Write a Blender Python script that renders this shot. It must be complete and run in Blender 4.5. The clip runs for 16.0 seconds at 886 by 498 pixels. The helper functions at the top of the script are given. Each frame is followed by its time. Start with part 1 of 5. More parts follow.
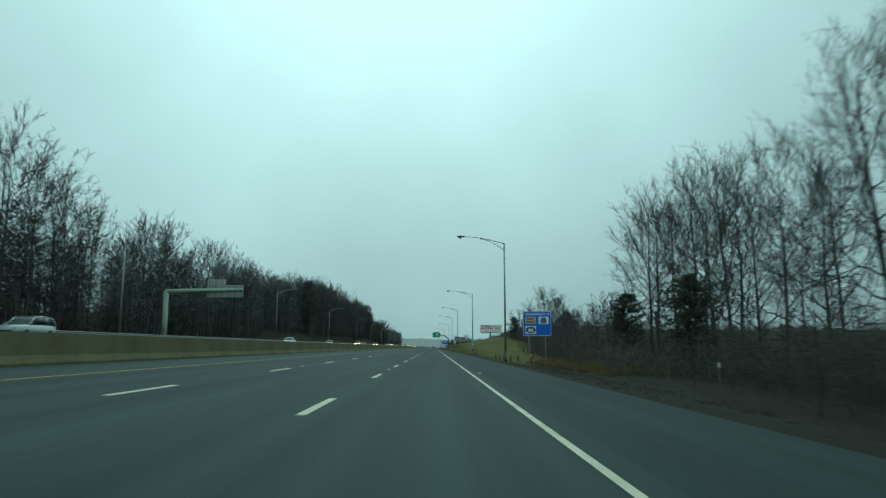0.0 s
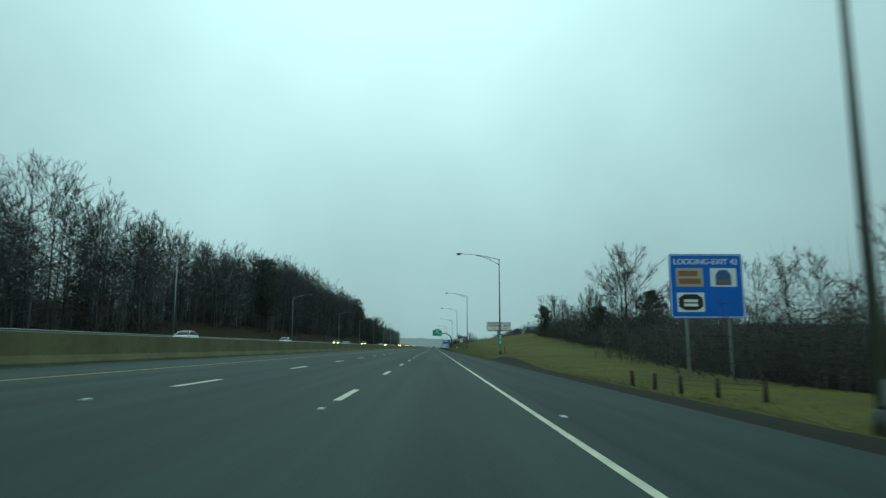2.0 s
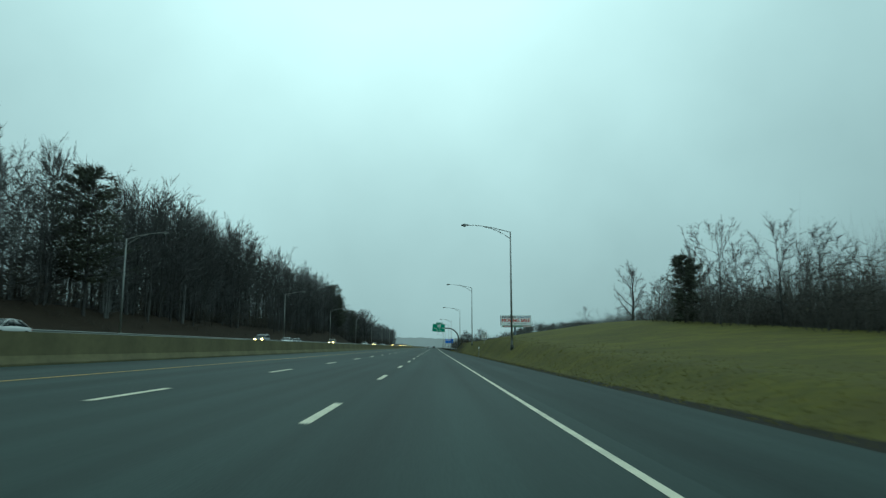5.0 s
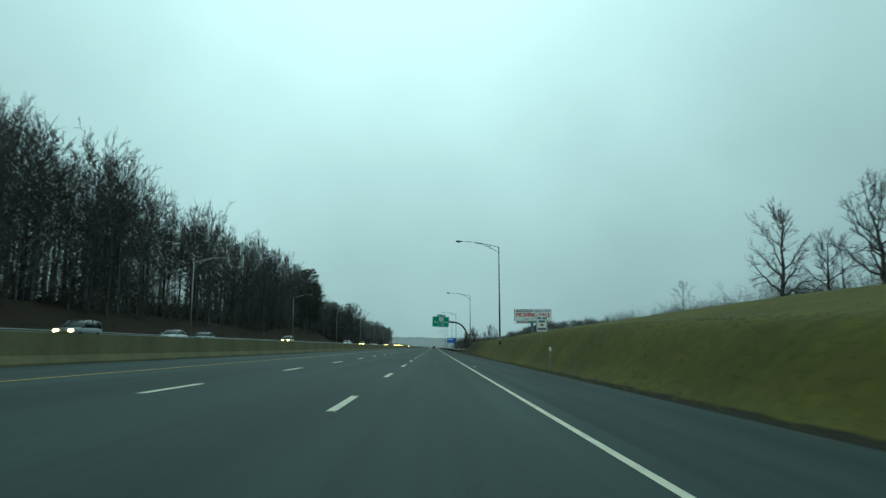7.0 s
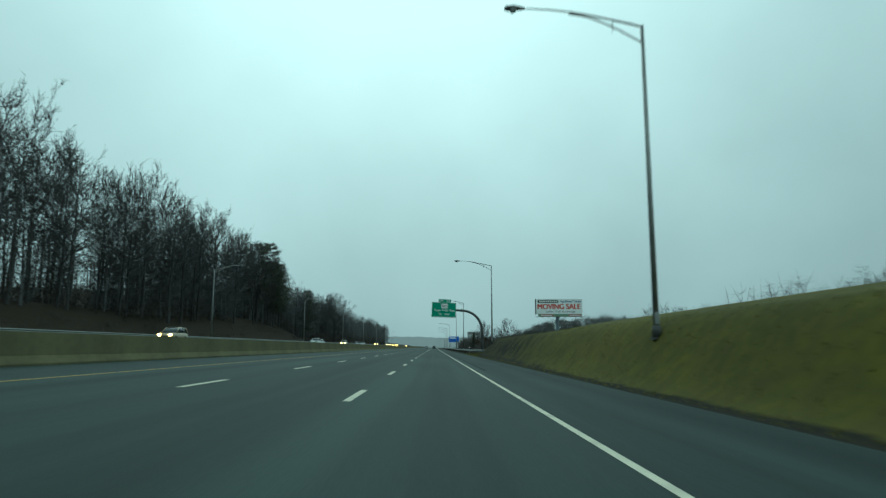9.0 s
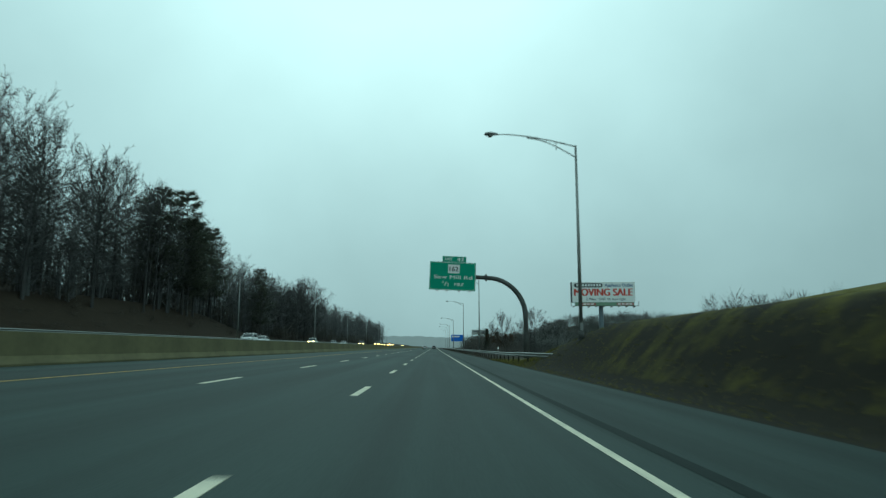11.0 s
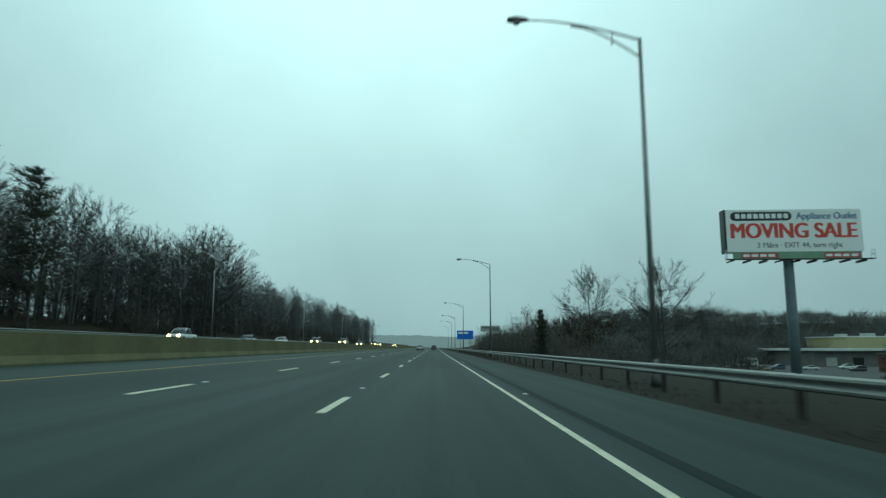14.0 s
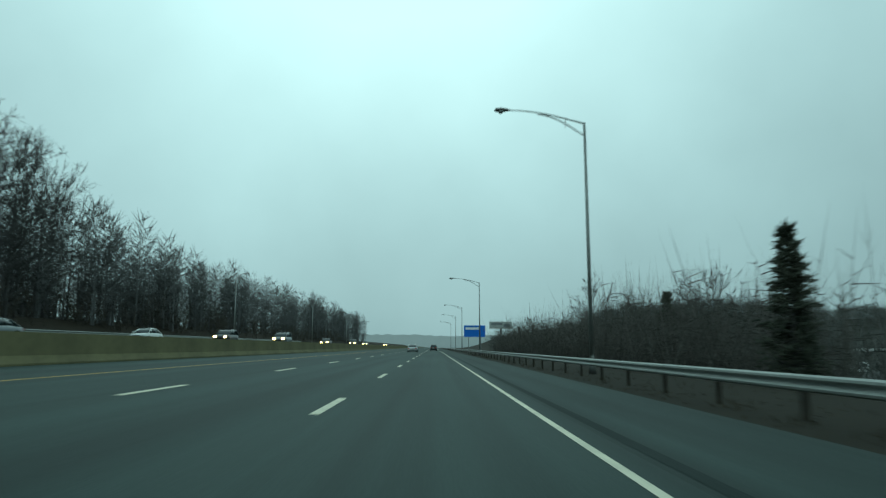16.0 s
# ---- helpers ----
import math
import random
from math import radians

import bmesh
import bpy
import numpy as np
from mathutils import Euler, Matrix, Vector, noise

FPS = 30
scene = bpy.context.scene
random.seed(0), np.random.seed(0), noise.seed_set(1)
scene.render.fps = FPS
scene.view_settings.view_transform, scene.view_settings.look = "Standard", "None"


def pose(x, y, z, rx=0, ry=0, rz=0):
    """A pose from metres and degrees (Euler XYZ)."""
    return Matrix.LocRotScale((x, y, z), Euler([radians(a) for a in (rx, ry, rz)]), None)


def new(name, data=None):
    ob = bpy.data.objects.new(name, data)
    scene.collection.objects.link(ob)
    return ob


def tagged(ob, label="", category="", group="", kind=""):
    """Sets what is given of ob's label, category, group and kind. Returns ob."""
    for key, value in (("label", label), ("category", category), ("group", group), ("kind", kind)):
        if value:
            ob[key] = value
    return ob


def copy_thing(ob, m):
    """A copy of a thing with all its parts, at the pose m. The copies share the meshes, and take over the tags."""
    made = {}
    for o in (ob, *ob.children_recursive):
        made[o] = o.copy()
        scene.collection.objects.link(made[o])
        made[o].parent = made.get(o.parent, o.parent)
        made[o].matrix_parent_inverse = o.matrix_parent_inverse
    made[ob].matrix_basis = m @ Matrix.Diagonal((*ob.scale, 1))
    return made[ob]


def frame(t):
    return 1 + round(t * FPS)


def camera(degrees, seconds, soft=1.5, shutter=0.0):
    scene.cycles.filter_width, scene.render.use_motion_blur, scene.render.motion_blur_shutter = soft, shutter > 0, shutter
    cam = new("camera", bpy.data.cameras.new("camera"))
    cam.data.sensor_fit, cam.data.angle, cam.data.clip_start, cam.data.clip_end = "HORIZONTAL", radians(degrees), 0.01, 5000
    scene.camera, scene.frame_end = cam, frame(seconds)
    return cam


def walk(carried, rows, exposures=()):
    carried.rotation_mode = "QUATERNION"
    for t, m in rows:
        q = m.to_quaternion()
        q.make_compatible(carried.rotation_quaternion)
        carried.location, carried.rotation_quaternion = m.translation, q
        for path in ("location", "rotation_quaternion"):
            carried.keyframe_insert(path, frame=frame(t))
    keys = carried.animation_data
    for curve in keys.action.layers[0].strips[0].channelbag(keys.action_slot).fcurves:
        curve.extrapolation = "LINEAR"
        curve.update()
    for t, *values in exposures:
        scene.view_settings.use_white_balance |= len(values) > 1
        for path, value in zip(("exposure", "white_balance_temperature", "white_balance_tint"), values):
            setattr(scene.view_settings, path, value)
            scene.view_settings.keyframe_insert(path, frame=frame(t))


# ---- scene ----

# ================= camera and its walk =================
cam = camera(68.48, 16.0, soft=1.35, shutter=0.3)
WALK = [  # seconds, x, y along the road
    (0.0, -2.348, 0.00), (0.5, -2.393, 14.73), (1.0, -2.439, 29.58), (1.5, -2.467, 44.25), (2.0, -2.502, 58.20),
    (2.5, -2.502, 73.30), (3.0, -2.507, 87.85), (3.5, -2.519, 102.40), (4.0, -2.541, 118.10), (6.5, -2.724, 190.90),
    (7.0, -2.722, 206.65), (7.5, -2.719, 221.20), (8.0, -2.717, 235.80), (8.5, -2.715, 251.30), (9.0, -2.712, 265.65),
    (11.5, -2.667, 339.95), (12.0, -2.655, 354.40), (12.5, -2.644, 369.20), (13.0, -2.629, 384.35), (13.5, -2.613, 399.20),
    (14.0, -2.598, 414.20), (14.5, -2.584, 430.15), (15.0, -2.570, 444.50), (15.5, -2.555, 459.10), (16.0, -2.541, 475.40)]
EYE, PITCH, ROLL, YAW = 1.13, 8.56, 0.0, -0.80
walk(cam, [(t, pose(x, y, EYE, 90 + PITCH, ROLL, YAW)) for t, x, y in WALK], [(0.0, 0.0), (16.0, 0.0)])

# ================= world and light =================
world = bpy.data.worlds.new("overcast_sky")
scene.world = world
world.use_nodes = True
wt = world.node_tree
wt.nodes.clear()


def wnode(kind, **kw):
    n = wt.nodes.new(kind)
    for k, v in kw.items():
        n.inputs[k].default_value = v
    return n


SUN_EL, SUN_ROT = radians(41), radians(-4)
sky = wt.nodes.new("ShaderNodeTexSky")
sky.sky_type = "NISHITA"
sky.sun_disc = False
sky.sun_elevation, sky.sun_rotation = SUN_EL, SUN_ROT
sky.air_density, sky.dust_density = 1.0, 4.0
coord = wt.nodes.new("ShaderNodeTexCoord")
sep = wt.nodes.new("ShaderNodeSeparateXYZ")
wt.links.new(coord.outputs["Generated"], sep.inputs[0])


def wmath(op, a, b, c=None):
    n = wt.nodes.new("ShaderNodeMath")
    n.operation = op
    for k, v in enumerate((a, b, c)):
        if v is None:
            continue
        if isinstance(v, (int, float)):
            n.inputs[k].default_value = v
        else:
            wt.links.new(v, n.inputs[k])
    return n.outputs[0]


# an overcast sky: brighter aloft, and brighter round the veiled sun
glow = wt.nodes.new("ShaderNodeVectorMath")
glow.operation = "DOT_PRODUCT"
wt.links.new(coord.outputs["Generated"], glow.inputs[0])
glow.inputs[1].default_value = (math.sin(SUN_ROT) * math.cos(SUN_EL), math.cos(SUN_ROT) * math.cos(SUN_EL), math.sin(SUN_EL))
veil = wmath("POWER", wmath("MAXIMUM", glow.outputs["Value"], 0.0), 6.4)
cloud = wnode("ShaderNodeTexNoise", Scale=3.0, Detail=6.0, Roughness=0.5)
wt.links.new(coord.outputs["Generated"], cloud.inputs["Vector"])
wisp = wmath("MULTIPLY_ADD", cloud.outputs["Fac"], 0.34, -0.17)
lift = wmath("MULTIPLY_ADD", wmath("MAXIMUM", sep.outputs["Z"], 0.0), 0.45, wisp)
behind = wmath("MULTIPLY_ADD", wmath("MAXIMUM", wmath("MULTIPLY", sep.outputs["Y"], -1.0), 0.0), 0.30, lift)
level = wmath("MULTIPLY_ADD", veil, 0.76, behind)
ramp = wt.nodes.new("ShaderNodeValToRGB")
els = ramp.color_ramp.elements
els[0].position, els[0].color = 0.0, (0.230, 0.382, 0.392, 1)
els[1].position, els[1].color = 0.85, (0.675, 1.08, 1.08, 1)
mid = els.new(0.35)
mid.color = (0.396, 0.645, 0.655, 1)
wt.links.new(level, ramp.inputs[0])
bg_sky = wnode("ShaderNodeBackground", Strength=0.0008)
wt.links.new(sky.outputs[0], bg_sky.inputs["Color"])
bg_cloud = wnode("ShaderNodeBackground", Strength=1.0)
wt.links.new(ramp.outputs[0], bg_cloud.inputs["Color"])
both = wt.nodes.new("ShaderNodeAddShader")
wt.links.new(bg_sky.outputs[0], both.inputs[0])
wt.links.new(bg_cloud.outputs[0], both.inputs[1])
wout = wt.nodes.new("ShaderNodeOutputWorld")
wt.links.new(both.outputs[0], wout.inputs["Surface"])

sun_data = bpy.data.lights.new("sun", "SUN")
sun_data.energy, sun_data.angle, sun_data.color = 0.2, radians(50), (0.72, 1.0, 0.98)
sun = new("sun", sun_data)
sun.matrix_world = Matrix.Rotation(-SUN_ROT, 4, "Z") @ Matrix.Rotation(SUN_EL - radians(90), 4, "X")

# ================= materials =================
def mat(name, base, rough=0.8, metal=0.0, second=None, scale=6.0, fine=60.0, amount=0.5, bump=0.0, vary=0.0, island=0.0, emit=None, stretch=None, bands=0.0):
    """A surface in base colour, mottled towards second at a coarse and a fine scale, in metres."""
    m = bpy.data.materials.new(name)
    m.use_nodes = True
    t = m.node_tree
    p = t.nodes["Principled BSDF"]
    p.inputs["Roughness"].default_value, p.inputs["Metallic"].default_value = rough, metal
    p.inputs["Base Color"].default_value = (*base, 1)
    p.inputs["Specular IOR Level"].default_value = 0.5 if rough < 0.6 else 0.15
    if emit:
        p.inputs["Emission Color"].default_value, p.inputs["Emission Strength"].default_value = (*emit[0], 1), emit[1]
    if second is None:
        return m
    tc = t.nodes.new("ShaderNodeTexCoord")
    vec = tc.outputs["Object"]
    if stretch:
        mp = t.nodes.new("ShaderNodeMapping")
        mp.inputs["Scale"].default_value = stretch
        t.links.new(vec, mp.inputs["Vector"])
        vec = mp.outputs["Vector"]
    facs = []
    for sc, det in ((scale, 4.0), (fine, 3.0)):
        n = t.nodes.new("ShaderNodeTexNoise")
        n.inputs["Scale"].default_value, n.inputs["Detail"].default_value = sc, det
        t.links.new(vec, n.inputs["Vector"])
        r = t.nodes.new("ShaderNodeMapRange")
        r.inputs["From Min"].default_value, r.inputs["From Max"].default_value = 0.36, 0.64
        t.links.new(n.outputs["Fac"], r.inputs["Value"])
        facs.append((r.outputs[0], n))
    mixf = t.nodes.new("ShaderNodeMath")
    mixf.operation = "MULTIPLY_ADD"
    mixf.inputs[1].default_value = 0.4
    t.links.new(facs[1][0], mixf.inputs[0])
    half = t.nodes.new("ShaderNodeMath")
    half.operation = "MULTIPLY"
    half.inputs[1].default_value = 0.6
    t.links.new(facs[0][0], half.inputs[0])
    t.links.new(half.outputs[0], mixf.inputs[2])
    amt = t.nodes.new("ShaderNodeMath")
    amt.operation = "MULTIPLY"
    amt.inputs[1].default_value = amount * 2 if amount < 0.5 else 1.0
    t.links.new(mixf.outputs[0], amt.inputs[0])
    mx = t.nodes.new("ShaderNodeMix")
    mx.data_type = "RGBA"
    mx.inputs["A"].default_value, mx.inputs["B"].default_value = (*base, 1), (*second, 1)
    t.links.new(amt.outputs[0], mx.inputs["Factor"])
    col = mx.outputs["Result"]
    if vary or island:
        hs = t.nodes.new("ShaderNodeHueSaturation")
        if island:
            info = t.nodes.new("ShaderNodeNewGeometry").outputs["Random Per Island"]
        else:
            info = t.nodes.new("ShaderNodeObjectInfo").outputs["Random"]
        rg = t.nodes.new("ShaderNodeMapRange")
        k = vary or island
        rg.inputs["To Min"].default_value, rg.inputs["To Max"].default_value = 1 - k, 1 + k
        t.links.new(info, rg.inputs["Value"])
        t.links.new(rg.outputs[0], hs.inputs["Value"])
        t.links.new(col, hs.inputs["Color"])
        col = hs.outputs["Color"]
    if bands:
        mp2 = t.nodes.new("ShaderNodeMapping")
        mp2.inputs["Scale"].default_value = (1.1, 0.012, 1.0)
        t.links.new(tc.outputs["Object"], mp2.inputs["Vector"])
        nb = t.nodes.new("ShaderNodeTexNoise")
        nb.inputs["Scale"].default_value, nb.inputs["Detail"].default_value = 1.0, 3.0
        t.links.new(mp2.outputs["Vector"], nb.inputs["Vector"])
        rb = t.nodes.new("ShaderNodeMapRange")
        rb.inputs["From Min"].default_value, rb.inputs["From Max"].default_value = 0.3, 0.7
        rb.inputs["To Min"].default_value, rb.inputs["To Max"].default_value = 1 - bands, 1 + bands
        t.links.new(nb.outputs["Fac"], rb.inputs["Value"])
        hb = t.nodes.new("ShaderNodeHueSaturation")
        t.links.new(rb.outputs[0], hb.inputs["Value"])
        t.links.new(col, hb.inputs["Color"])
        col = hb.outputs["Color"]
    t.links.new(col, p.inputs["Base Color"])
    if bump:
        b = t.nodes.new("ShaderNodeBump")
        b.inputs["Strength"].default_value, b.inputs["Distance"].default_value = bump, 0.02
        t.links.new(facs[1][1].outputs["Fac"], b.inputs["Height"])
        t.links.new(b.outputs["Normal"], p.inputs["Normal"])
    return m


M_ASPHALT = mat("asphalt", (0.0172, 0.0330, 0.0298), 0.75, 0, (0.030, 0.052, 0.047), 0.35, 45, 0.5, 0.35, stretch=(1.0, 0.12, 1.0), bands=0.3)
M_SHOULDER = mat("shoulder_asphalt", (0.0150, 0.0275, 0.0250), 0.78, 0, (0.026, 0.045, 0.0405), 0.5, 40, 0.5, 0.4, stretch=(1.0, 0.15, 1.0), bands=0.3)
M_SEAM = mat("sealed_asphalt", (0.0085, 0.0165, 0.0150), 0.9, 0, (0.0135, 0.0250, 0.0225), 0.6, 30, 0.5, 0.3, stretch=(1.0, 0.1, 1.0))
M_WHITE = mat("road_paint_white", (0.74, 0.68, 0.52), 0.65, 0, (0.40, 0.38, 0.30), 2.0, 25, 0.4, 0.2)
M_YELLOW = mat("road_paint_yellow", (0.52, 0.30, 0.05), 0.6, 0, (0.25, 0.18, 0.06), 2.0, 25, 0.4, 0.2)
M_CONCRETE = mat("stained_concrete", (0.185, 0.168, 0.088), 0.9, 0, (0.095, 0.088, 0.05), 0.35, 9, 0.5, 0.3, stretch=(1.0, 1.0, 0.35))


def ground_material():
    """Winter grass that gives way, along a ragged edge, to dark leaf litter where the attribute "litter" is high."""
    mm = mat("winter_grass_ground", (0.128, 0.110, 0.015), 0.95, 0, (0.056, 0.056, 0.012), 0.09, 2.2, 0.5, 0.25)
    t = mm.node_tree
    p = t.nodes["Principled BSDF"]
    grass = p.inputs["Base Color"].links[0].from_socket
    spot = t.nodes.new("ShaderNodeTexNoise")
    spot.inputs["Scale"].default_value, spot.inputs["Detail"].default_value, spot.inputs["Roughness"].default_value = 0.45, 8.0, 0.7
    t.links.new(t.nodes.new("ShaderNodeTexCoord").outputs["Object"], spot.inputs["Vector"])
    wear = t.nodes.new("ShaderNodeMapRange")
    wear.inputs["From Min"].default_value, wear.inputs["From Max"].default_value = 0.40, 0.66
    wear.inputs["To Max"].default_value = 0.75
    t.links.new(spot.outputs["Fac"], wear.inputs["Value"])
    dull = t.nodes.new("ShaderNodeMix")
    dull.data_type = "RGBA"
    dull.inputs["B"].default_value = (0.066, 0.055, 0.017, 1)
    t.links.new(wear.outputs[0], dull.inputs["Factor"])
    t.links.new(grass, dull.inputs["A"])
    grass = dull.outputs["Result"]
    at = t.nodes.new("ShaderNodeAttribute")
    at.attribute_name = "litter"
    tc = t.nodes.new("ShaderNodeTexCoord")
    outs = []
    for sc in (0.55, 1.6):
        n = t.nodes.new("ShaderNodeTexNoise")
        n.inputs["Scale"].default_value, n.inputs["Detail"].default_value, n.inputs["Roughness"].default_value = sc, 8.0, 0.65
        t.links.new(tc.outputs["Object"], n.inputs["Vector"])
        outs.append(n.outputs["Fac"])
    add = t.nodes.new("ShaderNodeMath")
    add.operation = "MULTIPLY_ADD"
    add.inputs[1].default_value = 0.9
    t.links.new(outs[0], add.inputs[0])
    t.links.new(at.outputs["Fac"], add.inputs[2])
    rg = t.nodes.new("ShaderNodeMapRange")
    rg.inputs["From Min"].default_value, rg.inputs["From Max"].default_value = 0.82, 1.08
    t.links.new(add.outputs[0], rg.inputs["Value"])
    soil = t.nodes.new("ShaderNodeMix")
    soil.data_type = "RGBA"
    soil.inputs["A"].default_value, soil.inputs["B"].default_value = (0.026, 0.0215, 0.0125, 1), (0.008, 0.0068, 0.0045, 1)
    t.links.new(outs[1], soil.inputs["Factor"])
    # fallen oak leaves on the steep bank
    fallen = t.nodes.new("ShaderNodeAttribute")
    fallen.attribute_name = "fallen_leaves"
    tint = t.nodes.new("ShaderNodeMix")
    tint.data_type = "RGBA"
    t.links.new(outs[1], tint.inputs["Factor"])
    tint.inputs["A"].default_value, tint.inputs["B"].default_value = (0.046, 0.031, 0.019, 1), (0.018, 0.014, 0.010, 1)
    cover = t.nodes.new("ShaderNodeMix")
    cover.data_type = "RGBA"
    t.links.new(fallen.outputs["Fac"], cover.inputs["Factor"])
    t.links.new(soil.outputs["Result"], cover.inputs["A"])
    t.links.new(tint.outputs["Result"], cover.inputs["B"])
    mx = t.nodes.new("ShaderNodeMix")
    mx.data_type = "RGBA"
    t.links.new(rg.outputs[0], mx.inputs["Factor"])
    t.links.new(grass, mx.inputs["A"])
    t.links.new(cover.outputs["Result"], mx.inputs["B"])
    t.links.new(mx.outputs["Result"], p.inputs["Base Color"])
    return mm


M_GROUND = ground_material()
M_RAIL = mat("dull_galvanised_rail", (0.25, 0.27, 0.255), 0.55, 0.2, (0.19, 0.205, 0.19), 0.8, 14, 0.5, 0.15, stretch=(1.0, 0.3, 1.0))
M_GALV = mat("galvanised_steel", (0.30, 0.31, 0.30), 0.5, 0.7, (0.22, 0.23, 0.22), 1.5, 30, 0.5, 0.1)
M_BARK = mat("bark", (0.080, 0.078, 0.076), 0.95, 0, (0.046, 0.045, 0.044), 2.0, 14, 0.5, 0.5, vary=0.25)
M_TWIG = mat("twigs", (0.084, 0.082, 0.081), 0.95, 0, (0.054, 0.053, 0.052), 0.6, 6, 0.5, 0, vary=0.3)
M_BRUSH_GREY = mat("grey_brush_stems", (0.098, 0.090, 0.080), 0.95, 0, (0.058, 0.054, 0.048), 0.15, 3, 0.5, 0, island=0.3)
# Lighter than the near twigs: distance haze is put into this colour
M_FARWOOD = mat("hazed_grey_far_twigs", (0.105, 0.108, 0.100), 0.95, 0, (0.070, 0.072, 0.066), 0.05, 1, 0.5, 0, island=0.25)
M_DEEP = mat("deep_wood_twigs", (0.115, 0.117, 0.116), 0.95, 0, (0.08, 0.081, 0.08), 0.05, 1, 0.5, 0, island=0.3)
M_DRY = mat("tall_dry_grass", (0.16, 0.11, 0.048), 0.95, 0, (0.08, 0.054, 0.026), 0.4, 4, 0.5, 0, island=0.35)
M_STALK = mat("dead_stalks", (0.050, 0.038, 0.020), 0.95, 0, (0.026, 0.021, 0.012), 0.4, 4, 0.5, 0, island=0.35)
M_BRUSH = mat("brush_stems", (0.080, 0.070, 0.058), 0.95, 0, (0.046, 0.041, 0.035), 0.15, 3, 0.5, 0, island=0.3)
M_NEEDLE = mat("needles", (0.055, 0.064, 0.047), 0.9, 0, (0.076, 0.078, 0.058), 0.5, 5, 0.5, 0, island=0.3)
M_SIGN_GREEN = mat("sign_green", (0.0, 0.33, 0.21), 0.65, 0, (0.0, 0.29, 0.185), 1.0, 20, 0.3)
M_SIGN_BLUE = mat("sign_blue", (0.015, 0.17, 0.66), 0.65, 0, (0.014, 0.15, 0.6), 1.0, 20, 0.3)
M_SIGN_WHITE = mat("sign_white", (0.84, 0.85, 0.83), 0.5)
M_ALU = mat("aluminium_sheet", (0.42, 0.44, 0.42), 0.45, 0.3, (0.33, 0.35, 0.33), 1.0, 10, 0.5)
M_POST_WOOD = mat("weathered_post", (0.09, 0.075, 0.055), 0.9, 0, (0.05, 0.042, 0.032), 3, 25, 0.5, 0.3)
M_RAIL_POST = mat("weathered_post", (0.055, 0.048, 0.038), 0.9, 0, (0.034, 0.030, 0.024), 3, 25, 0.5, 0.3)
M_GREEN_STEEL = mat("pale_green_painted_steel", (0.34, 0.42, 0.33), 0.55, 0.1, (0.27, 0.34, 0.27), 0.8, 12, 0.5, 0.1)
M_DARK_STEEL = mat("weathered_dark_steel", (0.13, 0.135, 0.13), 0.65, 0.3, (0.07, 0.07, 0.066), 1.2, 12, 0.5, 0.15)
M_POLE_BLUE = mat("painted_monopole", (0.16, 0.21, 0.24), 0.5, 0.2, (0.12, 0.16, 0.18), 0.8, 10, 0.5)
M_RED = mat("sign_red", (0.66, 0.06, 0.035), 0.5)
M_BLACK = mat("sign_black", (0.02, 0.022, 0.025), 0.5)
M_BLUE_INK = mat("sign_blue_ink", (0.04, 0.13, 0.28), 0.5)
M_GREY_INK = mat("sign_grey_ink", (0.16, 0.17, 0.18), 0.5)
M_TAN_PANEL = mat("sign_tan", (0.50, 0.42, 0.33), 0.5)
M_BROWN_INK = mat("sign_brown", (0.33, 0.13, 0.06), 0.5)
M_APRON_RED = mat("apron_red", (0.45, 0.10, 0.09), 0.6)
M_APRON_GREEN = mat("apron_green", (0.22, 0.36, 0.25), 0.6, 0, (0.17, 0.28, 0.2), 0.6, 6, 0.5)
M_TYRE = mat("tyre_rubber", (0.018, 0.018, 0.018), 0.85)
M_RIM = mat("alloy_rim", (0.35, 0.36, 0.36), 0.4, 0.8)
M_GLASS = mat("car_glass", (0.02, 0.03, 0.032), 0.08)
M_TAIL = mat("tail_lamp", (0.42, 0.03, 0.02), 0.25)
M_HEAD = mat("headlamp_clear", (0.55, 0.57, 0.55), 0.15)
M_HEAD_ON = mat("headlamp_lit", (0.9, 0.75, 0.4), 0.3, emit=((1.0, 0.72, 0.22), 14.0))
M_PLATE = mat("plate_white", (0.5, 0.52, 0.5), 0.5)
M_TRIM = mat("black_trim", (0.025, 0.025, 0.026), 0.6)
CAR_PAINT = {n: mat("car_paint_" + n, c, 0.3, mt, tuple(0.9 * v for v in c), 1.0, 8, 0.4) for n, c, mt in (
    ("silver", (0.42, 0.44, 0.44), 0.5), ("white", (0.62, 0.64, 0.63), 0.0), ("grey", (0.13, 0.15, 0.16), 0.4), ("dark", (0.025, 0.028, 0.03), 0.2),
    ("tan", (0.35, 0.29, 0.19), 0.4), ("blue", (0.05, 0.09, 0.16), 0.3))}
M_YELLOW_WALL = mat("cream_yellow_cladding", (0.36, 0.32, 0.18), 0.8, 0, (0.30, 0.27, 0.15), 0.3, 4, 0.5)
M_ROOF_WHITE = mat("white_membrane_roof", (0.62, 0.64, 0.62), 0.7, 0, (0.48, 0.5, 0.48), 0.15, 2, 0.5)
M_WALL_GREY = mat("grey_block_wall", (0.17, 0.17, 0.16), 0.9, 0, (0.12, 0.12, 0.115), 0.4, 4, 0.5)
M_BRICK = mat("dull_red_brick", (0.16, 0.075, 0.05), 0.9, 0, (0.11, 0.055, 0.04), 0.5, 6, 0.5)
M_LOT = mat("lot_asphalt", (0.06, 0.062, 0.062), 0.85, 0, (0.09, 0.09, 0.088), 0.1, 3, 0.5)
M_LEAF = mat("dry_oak_leaves", (0.10, 0.06, 0.03), 0.9, 0, (0.06, 0.035, 0.02), 0.8, 8, 0.5, 0, island=0.3)
